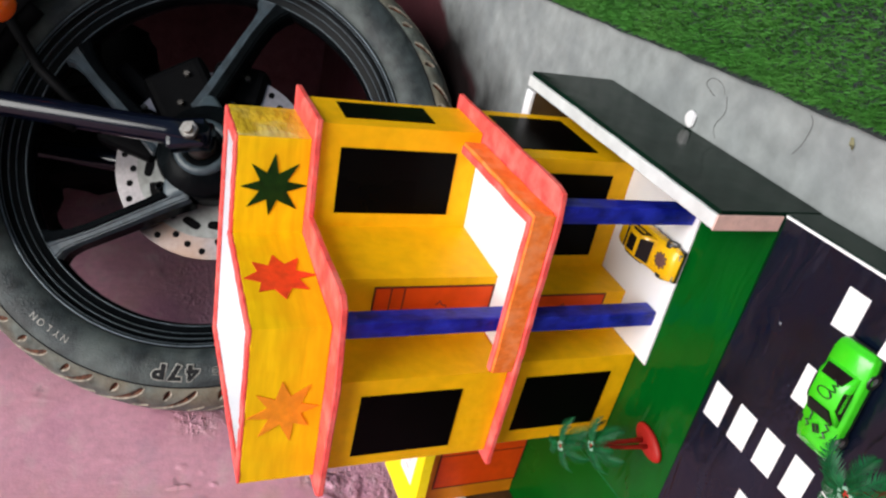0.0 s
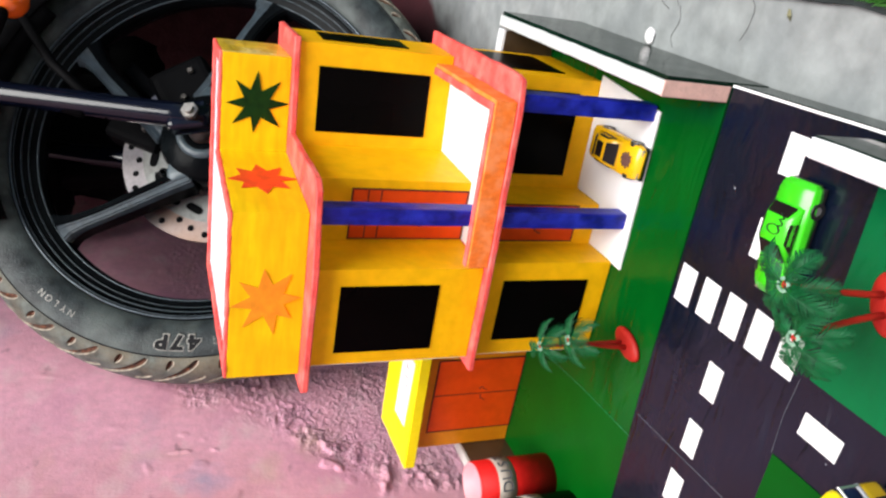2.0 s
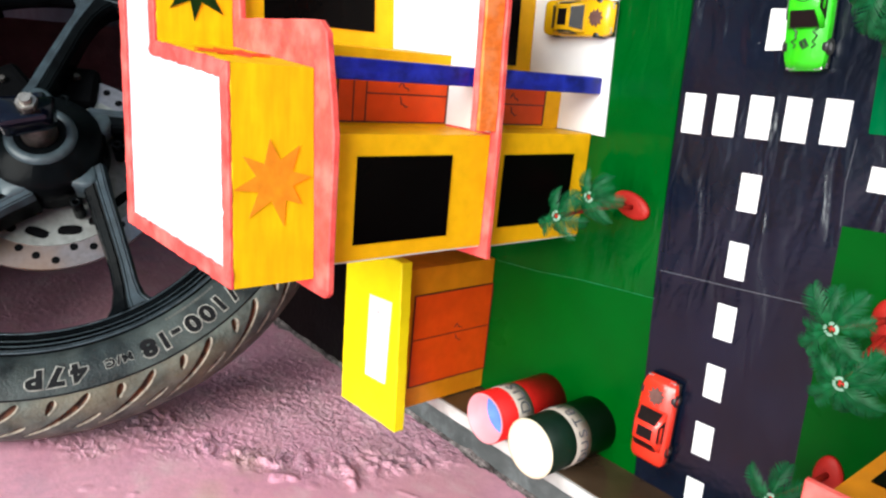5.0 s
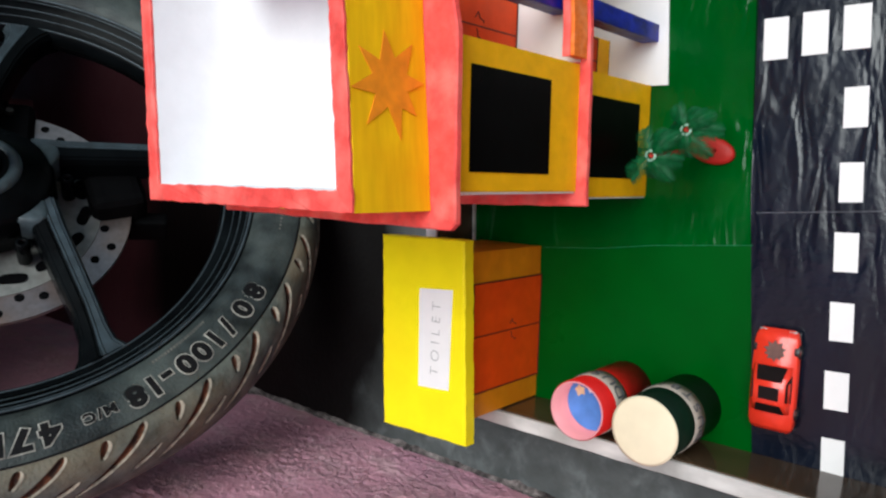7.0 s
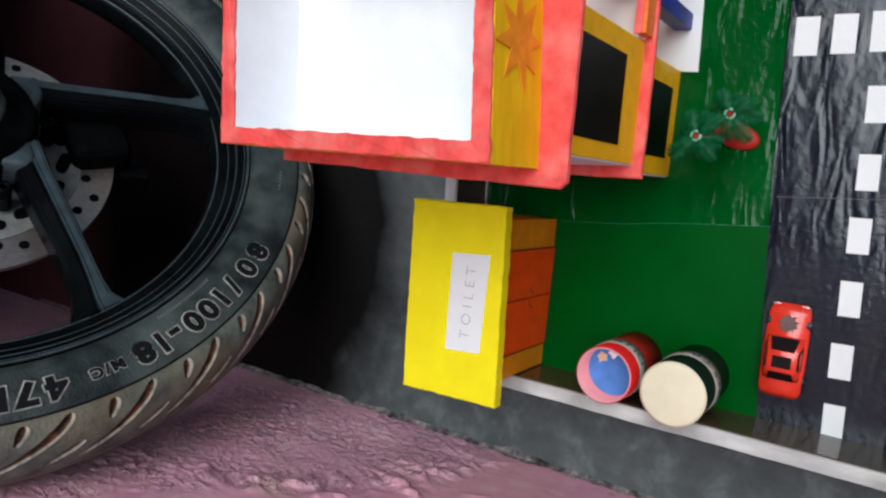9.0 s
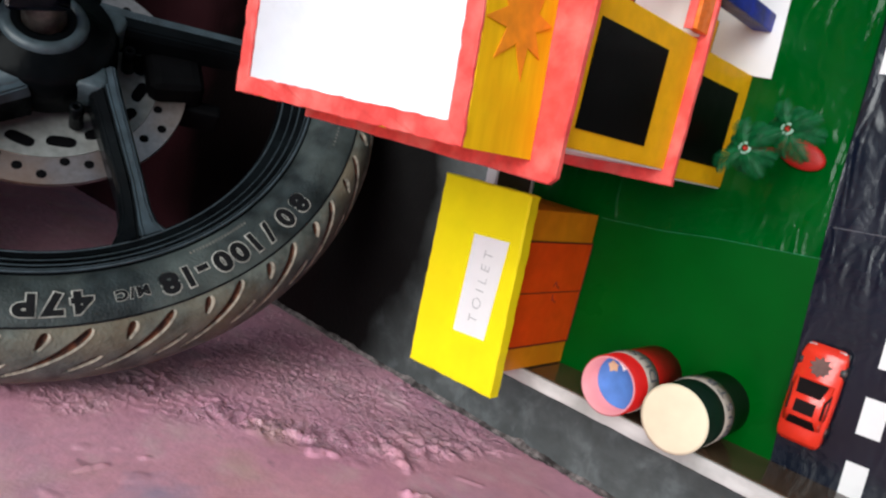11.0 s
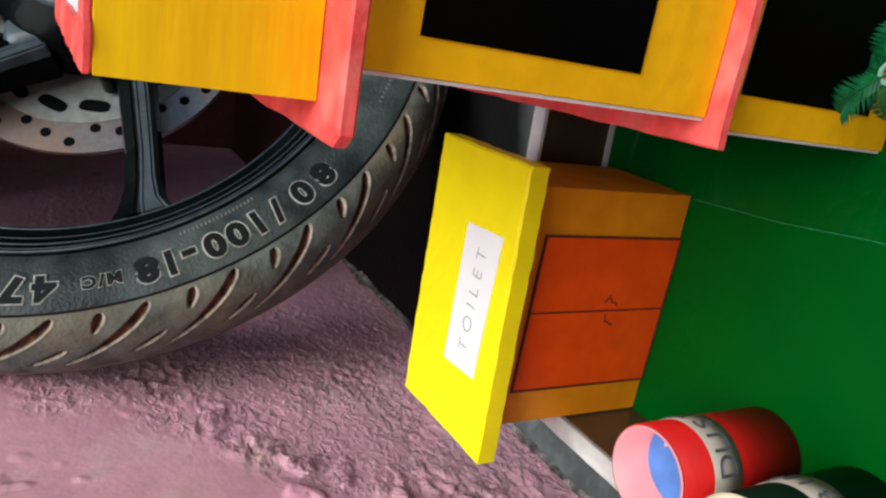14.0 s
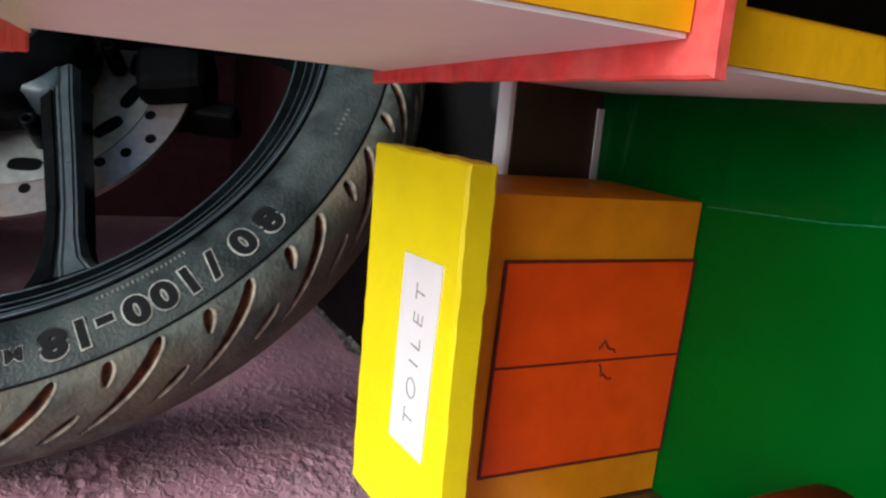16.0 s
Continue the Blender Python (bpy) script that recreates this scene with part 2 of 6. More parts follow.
TOY_GLASS = material("toy_dark_window", (0.010, 0.007, 0.007), 0.3, 0.2, 120, spec=0.15)
NAVY_GLASS = material("navy_window", (0.008, 0.010, 0.050), 0.25, 0.3, 120, second=(0.05, 0.055, 0.10), second_scale=70, second_amount=0.5, spec=0.3)
TOY_CHROME = material("toy_grey_metal", (0.5, 0.5, 0.5), 0.3, 0.1, 120, metal=0.8)
RUBBER = material("worn_tyre_rubber", (0.020, 0.026, 0.027), 0.48, 0.6, 60, 0.0008, 420, second=(0.098, 0.116, 0.108), second_scale=17, second_amount=0.7, spec=0.28)


def grooved(name):
    """Tread rubber whose cut grooves show brown dirt inside and a pale lip along one edge."""
    m = material(name, (0.088, 0.098, 0.086), 0.60, 0.5, 70, 0.0009, 330, second=(0.19, 0.145, 0.090), second_scale=13, second_amount=0.7, spec=0.25)
    N, L = m.node_tree.nodes, m.node_tree.links
    b = N["Principled BSDF"]
    out = b.inputs["Base Color"].links[0].from_socket
    tc = N.new("ShaderNodeTexCoord")
    n = N.new("ShaderNodeTexNoise")
    n.inputs["Scale"].default_value, n.inputs["Detail"].default_value = 150, 4
    L.new(tc.outputs["Object"], n.inputs["Vector"])
    for key, lo, hi, dark, light in (("groove", -0.04, 0.14, (0.030, 0.012, 0.008), (0.150, 0.050, 0.022)), ("lip", 0.30, 0.62, (0.17, 0.15, 0.12), (0.38, 0.33, 0.26))):
        at = N.new("ShaderNodeAttribute")
        at.attribute_name = key
        r = N.new("ShaderNodeMapRange")
        r.interpolation_type = "SMOOTHSTEP"
        r.inputs[1].default_value, r.inputs[2].default_value = lo, hi
        L.new(at.outputs["Fac"], r.inputs[0])
        c = N.new("ShaderNodeValToRGB")
        c.color_ramp.elements[0].position, c.color_ramp.elements[1].position = 0.35, 0.65
        c.color_ramp.elements[0].color, c.color_ramp.elements[1].color = (*dark, 1), (*light, 1)
        L.new(n.outputs["Fac"], c.inputs[0])
        mix = N.new("ShaderNodeMix")
        mix.data_type = "RGBA"
        L.new(r.outputs[0], mix.inputs[0])
        L.new(out, mix.inputs[6])
        L.new(c.outputs[0], mix.inputs[7])
        out = mix.outputs[2]
    L.new(out, b.inputs["Base Color"])
    return m


TREAD = grooved("dusty_tread_rubber")
RUBBER_PALE = material("scuffed_rubber_mark", (0.13, 0.125, 0.11), 0.75, 0.3, 200)
LETTER = material("pale_letter_edge", (0.36, 0.35, 0.31), 0.75, 0.4, 240, second=(0.09, 0.085, 0.08), second_scale=50, second_amount=0.75)
LETTER_DARK = material("dark_letter_face", (0.006, 0.006, 0.007), 0.6, 0.3, 200, spec=0.15)
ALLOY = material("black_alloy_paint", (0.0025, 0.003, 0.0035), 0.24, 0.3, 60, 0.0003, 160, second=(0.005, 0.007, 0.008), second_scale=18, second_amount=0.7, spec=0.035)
SPOKE_GREY = material("sheen_blue_grey_alloy", (0.032, 0.047, 0.057), 0.40, 0.3, 90, 0.0003, 200, second=(0.011, 0.016, 0.020), second_scale=40, second_amount=0.6)
ALLOY_EDGE = material("rim_highlight_grey", (0.062, 0.080, 0.092), 0.38, 0.3, 80, metal=0.4)
DISC = material("stained_disc_steel", (0.32, 0.29, 0.29), 0.36, 0.15, 200, metal=0.85, second=(0.34, 0.19, 0.11), second_scale=9, second_amount=0.75)
CARRIER = material("grey_pressed_carrier", (0.23, 0.235, 0.22), 0.5, 0.2, 120, metal=0.3, second=(0.12, 0.10, 0.085), second_scale=20, second_amount=0.5)
STEEL = material("dull_bolt_steel", (0.34, 0.32, 0.29), 0.4, 0.25, 150, metal=0.7)
STEEL_GRIMY = material("grimy_steel", (0.10, 0.09, 0.08), 0.5, 0.35, 180, metal=0.6, second=(0.03, 0.026, 0.022), second_scale=60, second_amount=0.7)
HUB_GREY = material("blue_grey_cast_alloy", (0.050, 0.072, 0.084), 0.45, 0.25, 120, 0.0003, 220, second=(0.020, 0.029, 0.035), second_scale=35, second_amount=0.6)
FORK = material("dark_fork_paint", (0.002, 0.003, 0.008), 0.12, 0.3, 50, spec=0.4)
BIKE_BLACK = material("black_bike_plastic", (0.0022, 0.0022, 0.0026), 0.6, 0.3, 60, spec=0.05)
AMBER_LENS = material("orange_lens", (0.80, 0.13, 0.01), 0.15, 0.08, 60, coat=0.5)
BIKE_GREEN = material("green_bike_paint", (0.005, 0.075, 0.032), 0.3, 0.15, 40, coat=0.2)
def plaster():
    """Pink wall paint: cloudy, with bluish worn patches, ochre dirt, fine grain."""
    m = material("pink_plaster_paint", (0.83, 0.415, 0.525), 0.55, 0.10, 95, 0.00025, 320, second=(0.68, 0.33, 0.37), second_scale=7, second_amount=0.6, spec=0.3)
    N, L = m.node_tree.nodes, m.node_tree.links
    b = N["Principled BSDF"]
    out = b.inputs["Base Color"].links[0].from_socket
    tc = N.new("ShaderNodeTexCoord")
    for seed, scale, lo, hi, colour, amount in ((3.0, 5.2, 0.60, 0.70, (0.46, 0.36, 0.46), 0.6), (31.0, 7.0, 0.50, 0.66, (0.64, 0.27, 0.41), 0.5), (47.0, 30.0, 0.52, 0.70, (0.84, 0.58, 0.60), 0.6), (11.0, 9.0, 0.60, 0.74, (0.58, 0.40, 0.24), 0.55), (23.0, 34.0, 0.66, 0.73, (0.33, 0.17, 0.20), 0.6)):
        mp = N.new("ShaderNodeMapping")
        mp.inputs["Location"].default_value = (seed, seed * 0.7, seed * 1.3)
        mp.inputs["Scale"].default_value = (1.0, 0.7, 1.25)
        L.new(tc.outputs["Object"], mp.inputs[0])
        n = N.new("ShaderNodeTexNoise")
        n.inputs["Scale"].default_value, n.inputs["Detail"].default_value = scale, 6
        L.new(mp.outputs[0], n.inputs["Vector"])
        r = N.new("ShaderNodeValToRGB")
        r.color_ramp.elements[0].position, r.color_ramp.elements[1].position = lo, hi
        r.color_ramp.elements[0].color, r.color_ramp.elements[1].color = (0, 0, 0, 1), (amount,) * 3 + (1,)
        L.new(n.outputs["Fac"], r.inputs[0])
        mix = N.new("ShaderNodeMix")
        mix.data_type = "RGBA"
        L.new(r.outputs[0], mix.inputs[0])
        L.new(out, mix.inputs[6])
        mix.inputs[7].default_value = (*colour, 1)
        out = mix.outputs[2]
    # worn stains with a shape of their own: a bluish smear of old cement and ochre dirt
    n = N.new("ShaderNodeTexNoise")
    n.inputs["Scale"].default_value, n.inputs["Detail"].default_value = 30, 5
    L.new(tc.outputs["Object"], n.inputs["Vector"])
    for cy, cz, ry, rz, colour, amount in ((0.550, 0.284, 0.030, 0.052, (0.42, 0.35, 0.50), 0.7), (0.592, 0.160, 0.040, 0.040, (0.62, 0.42, 0.30), 0.55), (0.552, 0.215, 0.040, 0.032, (0.66, 0.44, 0.36), 0.5), (0.592, 0.335, 0.018, 0.040, (0.62, 0.40, 0.34), 0.5)):
        mp = N.new("ShaderNodeMapping")
        mp.inputs["Location"].default_value = (0.0, -cy / ry, -cz / rz)
        mp.inputs["Scale"].default_value = (0.0, 1 / ry, 1 / rz)
        L.new(tc.outputs["Object"], mp.inputs[0])
        length = N.new("ShaderNodeVectorMath")
        length.operation = "LENGTH"
        L.new(mp.outputs[0], length.inputs[0])
        add = N.new("ShaderNodeMath")
        add.operation = "MULTIPLY_ADD"
        L.new(n.outputs["Fac"], add.inputs[0])
        add.inputs[1].default_value = 2.4
        L.new(length.outputs["Value"], add.inputs[2])
        r = N.new("ShaderNodeMapRange")
        r.inputs[1].default_value, r.inputs[2].default_value = 1.1, 2.0
        r.inputs[3].default_value, r.inputs[4].default_value = amount, 0.0
        L.new(add.outputs[0], r.inputs[0])
        mix = N.new("ShaderNodeMix")
        mix.data_type = "RGBA"
        L.new(r.outputs[0], mix.inputs[0])
        L.new(out, mix.inputs[6])
        mix.inputs[7].default_value = (*colour, 1)
        out = mix.outputs[2]
    L.new(out, b.inputs["Base Color"])
    # crisp broken relief where the plaster has flaked
    at = N.new("ShaderNodeAttribute")
    at.attribute_name = "flaked"
    mp = N.new("ShaderNodeMapping")
    mp.inputs["Rotation"].default_value = (0.5, 0.0, 0.0)
    mp.inputs["Scale"].default_value = (1.0, 0.8, 1.25)
    L.new(tc.outputs["Object"], mp.inputs[0])
    n = N.new("ShaderNodeTexNoise")
    n.inputs["Scale"].default_value, n.inputs["Detail"].default_value, n.inputs["Roughness"].default_value = 300, 6, 0.66
    n.inputs["Distortion"].default_value = 0.5
    L.new(mp.outputs[0], n.inputs["Vector"])
    bp = N.new("ShaderNodeBump")
    bp.inputs["Distance"].default_value = 0.0044
    L.new(at.outputs["Fac"], bp.inputs["Strength"])
    L.new(n.outputs["Fac"], bp.inputs["Height"])
    # paint rubbed off the low grains, bare grey-violet cement between the pale tips
    rub = N.new("ShaderNodeMapRange")
    rub.inputs[1].default_value, rub.inputs[2].default_value = 0.50, 0.40
    L.new(n.outputs["Fac"], rub.inputs[0])
    worn = N.new("ShaderNodeMath")
    worn.operation = "MULTIPLY"
    L.new(rub.outputs[0], worn.inputs[0])
    L.new(at.outputs["Fac"], worn.inputs[1])
    mix = N.new("ShaderNodeMix")
    mix.data_type = "RGBA"
    L.new(worn.outputs[0], mix.inputs[0])
    L.new(out, mix.inputs[6])
    mix.inputs[7].default_value = (0.68, 0.37, 0.48, 1)
    tips = N.new("ShaderNodeMapRange")
    tips.inputs[1].default_value, tips.inputs[2].default_value, tips.inputs[4].default_value = 0.52, 0.62, 0.9
    L.new(n.outputs["Fac"], tips.inputs[0])
    pale = N.new("ShaderNodeMath")
    pale.operation = "MULTIPLY"
    L.new(tips.outputs[0], pale.inputs[0])
    L.new(at.outputs["Fac"], pale.inputs[1])
    chalk = N.new("ShaderNodeMix")
    chalk.data_type = "RGBA"
    L.new(pale.outputs[0], chalk.inputs[0])
    L.new(mix.outputs[2], chalk.inputs[6])
    chalk.inputs[7].default_value = (0.90, 0.62, 0.70, 1)
    L.new(chalk.outputs[2], b.inputs["Base Color"])
    # larger loose chunks and scraped streaks between smoother islands
    chunk = N.new("ShaderNodeTexNoise")
    chunk.inputs["Scale"].default_value, chunk.inputs["Detail"].default_value, chunk.inputs["Distortion"].default_value = 120, 4, 0.6
    L.new(mp.outputs[0], chunk.inputs["Vector"])
    steep = N.new("ShaderNodeMapRange")
    steep.interpolation_type = "SMOOTHSTEP"
    steep.inputs[1].default_value, steep.inputs[2].default_value = 0.43, 0.68
    L.new(chunk.outputs["Fac"], steep.inputs[0])
    rough = N.new("ShaderNodeMath")
    rough.operation = "MULTIPLY"
    L.new(at.outputs["Fac"], rough.inputs[0])
    L.new(steep.outputs[0], rough.inputs[1])
    soft = N.new("ShaderNodeMath")
    soft.operation = "MULTIPLY_ADD"
    L.new(rough.outputs[0], soft.inputs[0])
    soft.inputs[1].default_value = 0.75
    L.new(at.outputs["Fac"], soft.inputs[2])
    less = N.new("ShaderNodeMath")
    less.operation = "MULTIPLY"
    less.inputs[1].default_value = 0.55
    L.new(soft.outputs[0], less.inputs[0])
    L.new(less.outputs[0], bp.inputs["Strength"])
    bc = N.new("ShaderNodeBump")
    bc.inputs["Distance"].default_value = 0.0022
    L.new(at.outputs["Fac"], bc.inputs["Strength"])
    L.new(steep.outputs[0], bc.inputs["Height"])
    L.new(b.inputs["Normal"].links[0].from_socket, bc.inputs["Normal"])
    L.new(bc.outputs[0], bp.inputs["Normal"])
    L.new(bp.outputs[0], b.inputs["Normal"])
    return m


PINK_WALL = plaster()
BLOCKER_GREY = material("dark_grey_blocker_paint", (0.055, 0.058, 0.066), 0.7, 0.2, 40, second=(0.04, 0.042, 0.048), second_scale=5, second_amount=0.5, spec=0.2)
MAROON_WALL = material("dull_maroon_wall_paint", (0.13, 0.043, 0.050), 0.65, 0.25, 40, 0.002, 120, second=(0.17, 0.07, 0.078), second_scale=6, second_amount=0.6, spec=0.2)
def cement():
    """Grey cement with blotches, a strip painted dull maroon, a darker band by the wall and shade painted under the
    parked motorcycle.
    """
    m = material("grey_cement_floor", (0.255, 0.272, 0.268), 0.5, 0.18, 60, 0.0006, 220, second=(0.15, 0.165, 0.17), second_scale=22, second_amount=0.5, spec=0.10)
    N, L = m.node_tree.nodes, m.node_tree.links
    b = N["Principled BSDF"]
    out = b.inputs["Base Color"].links[0].from_socket
    tc = N.new("ShaderNodeTexCoord")
    # near-black ellipse: the shade under the motorcycle, put into the floor colour
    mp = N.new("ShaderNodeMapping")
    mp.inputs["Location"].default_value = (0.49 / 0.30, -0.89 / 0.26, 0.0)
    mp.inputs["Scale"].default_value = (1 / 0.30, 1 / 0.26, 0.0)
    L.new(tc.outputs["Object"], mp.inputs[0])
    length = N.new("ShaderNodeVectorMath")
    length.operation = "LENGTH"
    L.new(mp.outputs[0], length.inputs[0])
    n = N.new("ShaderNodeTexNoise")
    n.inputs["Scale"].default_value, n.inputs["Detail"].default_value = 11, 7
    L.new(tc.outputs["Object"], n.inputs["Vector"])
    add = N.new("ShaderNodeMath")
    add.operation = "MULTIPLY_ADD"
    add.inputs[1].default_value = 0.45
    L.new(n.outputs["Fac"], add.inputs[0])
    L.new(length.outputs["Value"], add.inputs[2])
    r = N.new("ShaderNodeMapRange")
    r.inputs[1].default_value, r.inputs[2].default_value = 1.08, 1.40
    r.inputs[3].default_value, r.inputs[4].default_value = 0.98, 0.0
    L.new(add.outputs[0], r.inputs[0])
    split = N.new("ShaderNodeSeparateXYZ")
    L.new(tc.outputs["Object"], split.inputs[0])

    def combine(kind, a, b_):
        q = N.new("ShaderNodeMath")
        q.operation = kind
        for k, v in enumerate((a, b_)):
            if isinstance(v, float):
                q.inputs[k].default_value = v
            else:
                L.new(v, q.inputs[k])
        return q.outputs[0]

    slant = combine("ADD", combine("MULTIPLY", split.outputs[0], -0.929), combine("MULTIPLY", split.outputs[1], 0.369))
    inside = combine("MINIMUM", combine("SUBTRACT", slant, 0.527), combine("SUBTRACT", split.outputs[1], 0.80))
    worn = combine("ADD", inside, combine("MULTIPLY", combine("SUBTRACT", n.outputs["Fac"], 0.5), 0.07))
    paint = N.new("ShaderNodeMapRange")
    paint.inputs[1].default_value, paint.inputs[2].default_value = -0.006, 0.010
    L.new(worn, paint.inputs[0])
    maroon = N.new("ShaderNodeMix")
    maroon.data_type = "RGBA"
    L.new(paint.outputs[0], maroon.inputs[0])
    L.new(out, maroon.inputs[6])
    maroon.inputs[7].default_value = (0.080, 0.026, 0.031, 1)
    # darker marbled band on the floor along the foot of the wall
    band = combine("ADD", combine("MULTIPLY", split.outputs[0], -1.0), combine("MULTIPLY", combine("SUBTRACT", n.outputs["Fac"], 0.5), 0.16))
    band_amount = N.new("ShaderNodeMapRange")
    band_amount.inputs[1].default_value, band_amount.inputs[2].default_value = 0.34, 0.52
    band_amount.inputs[3].default_value, band_amount.inputs[4].default_value = 0.0, 0.78
    L.new(band, band_amount.inputs[0])
    band_mix = N.new("ShaderNodeMix")
    band_mix.data_type = "RGBA"
    L.new(band_amount.outputs[0], band_mix.inputs[0])
    L.new(out, band_mix.inputs[6])
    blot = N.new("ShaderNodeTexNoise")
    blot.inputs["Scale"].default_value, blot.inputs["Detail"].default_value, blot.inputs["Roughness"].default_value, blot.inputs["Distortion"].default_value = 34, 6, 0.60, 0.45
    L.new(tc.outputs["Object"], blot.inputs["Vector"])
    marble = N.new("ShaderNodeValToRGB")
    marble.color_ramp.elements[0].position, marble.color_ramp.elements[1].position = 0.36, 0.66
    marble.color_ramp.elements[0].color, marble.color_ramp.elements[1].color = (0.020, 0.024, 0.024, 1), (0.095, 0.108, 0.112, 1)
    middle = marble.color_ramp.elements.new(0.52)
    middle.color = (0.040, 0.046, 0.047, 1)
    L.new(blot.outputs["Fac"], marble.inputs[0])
    L.new(marble.outputs[0], band_mix.inputs[7])
    L.new(band_mix.outputs[2], maroon.inputs[6])
    out = maroon.outputs[2]
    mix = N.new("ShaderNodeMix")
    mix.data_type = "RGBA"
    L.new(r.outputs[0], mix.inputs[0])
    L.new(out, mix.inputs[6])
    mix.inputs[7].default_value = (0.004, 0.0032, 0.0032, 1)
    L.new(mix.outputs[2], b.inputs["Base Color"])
    return m


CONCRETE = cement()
MORTAR = material("flaked_cement_edge", (0.20, 0.17, 0.165), 0.85, 0.6, 150, 0.003, 340, second=(0.020, 0.014, 0.014), second_scale=55, second_amount=1.0)
TURF = material("green_turf_blade", (0.055, 0.22, 0.030), 0.6, 0.4, 160, second=(0.10, 0.29, 0.05), second_scale=16)
TURF_BACK = material("dark_turf_backing", (0.014, 0.020, 0.020), 0.9, 0.3, 60)
TWIG = material("dark_hair_crack", (0.12, 0.12, 0.12), 0.9, 0.3, 200)
WEED = material("dry_leaf_bit", (0.20, 0.19, 0.10), 0.7, 0.3, 100)


# ---------------------------------------------------------------- mesh helpers
def mesh_object(name, bm, mat, smooth=False):
    me = bpy.data.meshes.new(name)
    bm.normal_update()
    bm.to_mesh(me)
    bm.free()
    me.materials.append(mat)
    if smooth:
        for p in me.polygons:
            p.use_smooth = True
    return new(name, me)


def part(name, bm, mat, parent, label="", smooth=False):
    ob = mesh_object(name, bm, mat, smooth)
    ob.parent = parent
    return tagged(ob, label=label)


def thing(name, label, category, place=(0, 0, 0), turn=0.0, group=""):
    ob = new(name)
    ob.empty_display_size = 0.02
    ob.location = place
    ob.rotation_euler = (0, 0, radians(turn))
    return tagged(ob, label, category, group)


def join(*bms):
    """One bmesh out of several."""
    out = bmesh.new()
    for b in bms:
        me = bpy.data.meshes.new("join")
        b.to_mesh(me)
        b.free()
        out.from_mesh(me)
        bpy.data.meshes.remove(me)
    return out


def box(x0, x1, y0, y1, z0, z1, bevel=0.0, seg=2):
    bm = bmesh.new()
    bmesh.ops.create_cube(bm, size=1.0)
    for v in bm.verts:
        v.co = Vector(((x0 + x1) / 2 + v.co.x * (x1 - x0), (y0 + y1) / 2 + v.co.y * (y1 - y0), (z0 + z1) / 2 + v.co.z * (z1 - z0)))
    if bevel:
        bmesh.ops.bevel(bm, geom=bm.edges[:], offset=bevel, segments=seg, affect="EDGES", profile=0.6)
    return bm


def wobble(bm, amount, size=60.0):
    for v in bm.verts:
        v.co += noise.noise_vector(v.co * size) * amount
    return bm


def prism(outline, z0, z1, step=0.006, shake=0.0005, bevel=0.0006, wander=55):
    """An upright prism on a plan outline, with edges cut by hand: short pieces that wander a little."""
    pts = []
    for (ax, ay), (bx, by) in zip(outline, outline[1:] + outline[:1]):
        n = max(1, int(math.hypot(bx - ax, by - ay) / step))
        pts += [(ax + (bx - ax) * i / n, ay + (by - ay) * i / n) for i in range(n)]
    bm = bmesh.new()
    lo = [bm.verts.new((x, y, z0)) for x, y in pts]
    hi = [bm.verts.new((x, y, z1)) for x, y in pts]
    for v in lo + hi:
        d = noise.noise_vector(Vector((v.co.x * wander, v.co.y * wander, 3))) * shake
        v.co += Vector((d.x, d.y, d.z * 0.6))
    bm.faces.new(hi)
    bm.faces.new(lo[::-1])
    k = len(pts)
    for i in range(k):
        bm.faces.new((lo[i], lo[(i + 1) % k], hi[(i + 1) % k], hi[i]))
    bmesh.ops.recalc_face_normals(bm, faces=bm.faces[:])
    if bevel:
        rim = [e for e in bm.edges if len(e.link_faces) == 2 and any(len(f.verts) > 4 for f in e.link_faces)]
        bmesh.ops.bevel(bm, geom=rim, offset=bevel, segments=1, affect="EDGES")
    return bm


def cylinder(r0, r1, z0, z1, n=24, caps=True):
    bm = bmesh.new()
    bmesh.ops.create_cone(bm, cap_ends=caps, segments=n, radius1=r0, radius2=r1, depth=z1 - z0)
    bmesh.ops.translate(bm, vec=(0, 0, (z0 + z1) / 2), verts=bm.verts[:])
    return bm


def revolve(profile, n=96, closed=True):
    """A ring about local z from (radius, z) pairs."""
    bm = bmesh.new()
    rings = []
    for i in range(n):
        a = 2 * math.pi * i / n
        rings.append([bm.verts.new((r * math.cos(a), r * math.sin(a), z)) for r, z in profile])
    k = len(profile)
    for i in range(n):
        p, q = rings[i], rings[(i + 1) % n]
        for j in range(k if closed else k - 1):
            bm.faces.new((p[j], q[j], q[(j + 1) % k], p[(j + 1) % k]))
    bmesh.ops.recalc_face_normals(bm, faces=bm.faces[:])
    return bm


def tube(points, radius, n=8, taper=1.0):
    """A round bar along points."""
    bm = bmesh.new()
    pts = [Vector(p) for p in points]
    rings = []
    for i, p in enumerate(pts):
        d = (pts[min(i + 1, len(pts) - 1)] - pts[max(i - 1, 0)]).normalized()
        a = d.cross(Vector((0.31, 0.17, 0.93))).normalized()
        b = d.cross(a)
        r = radius * (1 + (taper - 1) * i / max(1, len(pts) - 1))
        rings.append([bm.verts.new(p + (a * math.cos(2 * math.pi * j / n) + b * math.sin(2 * math.pi * j / n)) * r) for j in range(n)])
    for p, q in zip(rings, rings[1:]):
        for j in range(n):
            bm.faces.new((p[j], p[(j + 1) % n], q[(j + 1) % n], q[j]))
    bm.faces.new(rings[0][::-1])
    bm.faces.new(rings[-1])
    bmesh.ops.recalc_face_normals(bm, faces=bm.faces[:])
    return bm


def sheet(outline, z, thick=0.0006):
    """A thin flat piece of film on a plan outline."""
    return prism(outline, z, z + thick, 0.03, 0.0002, 0.0)


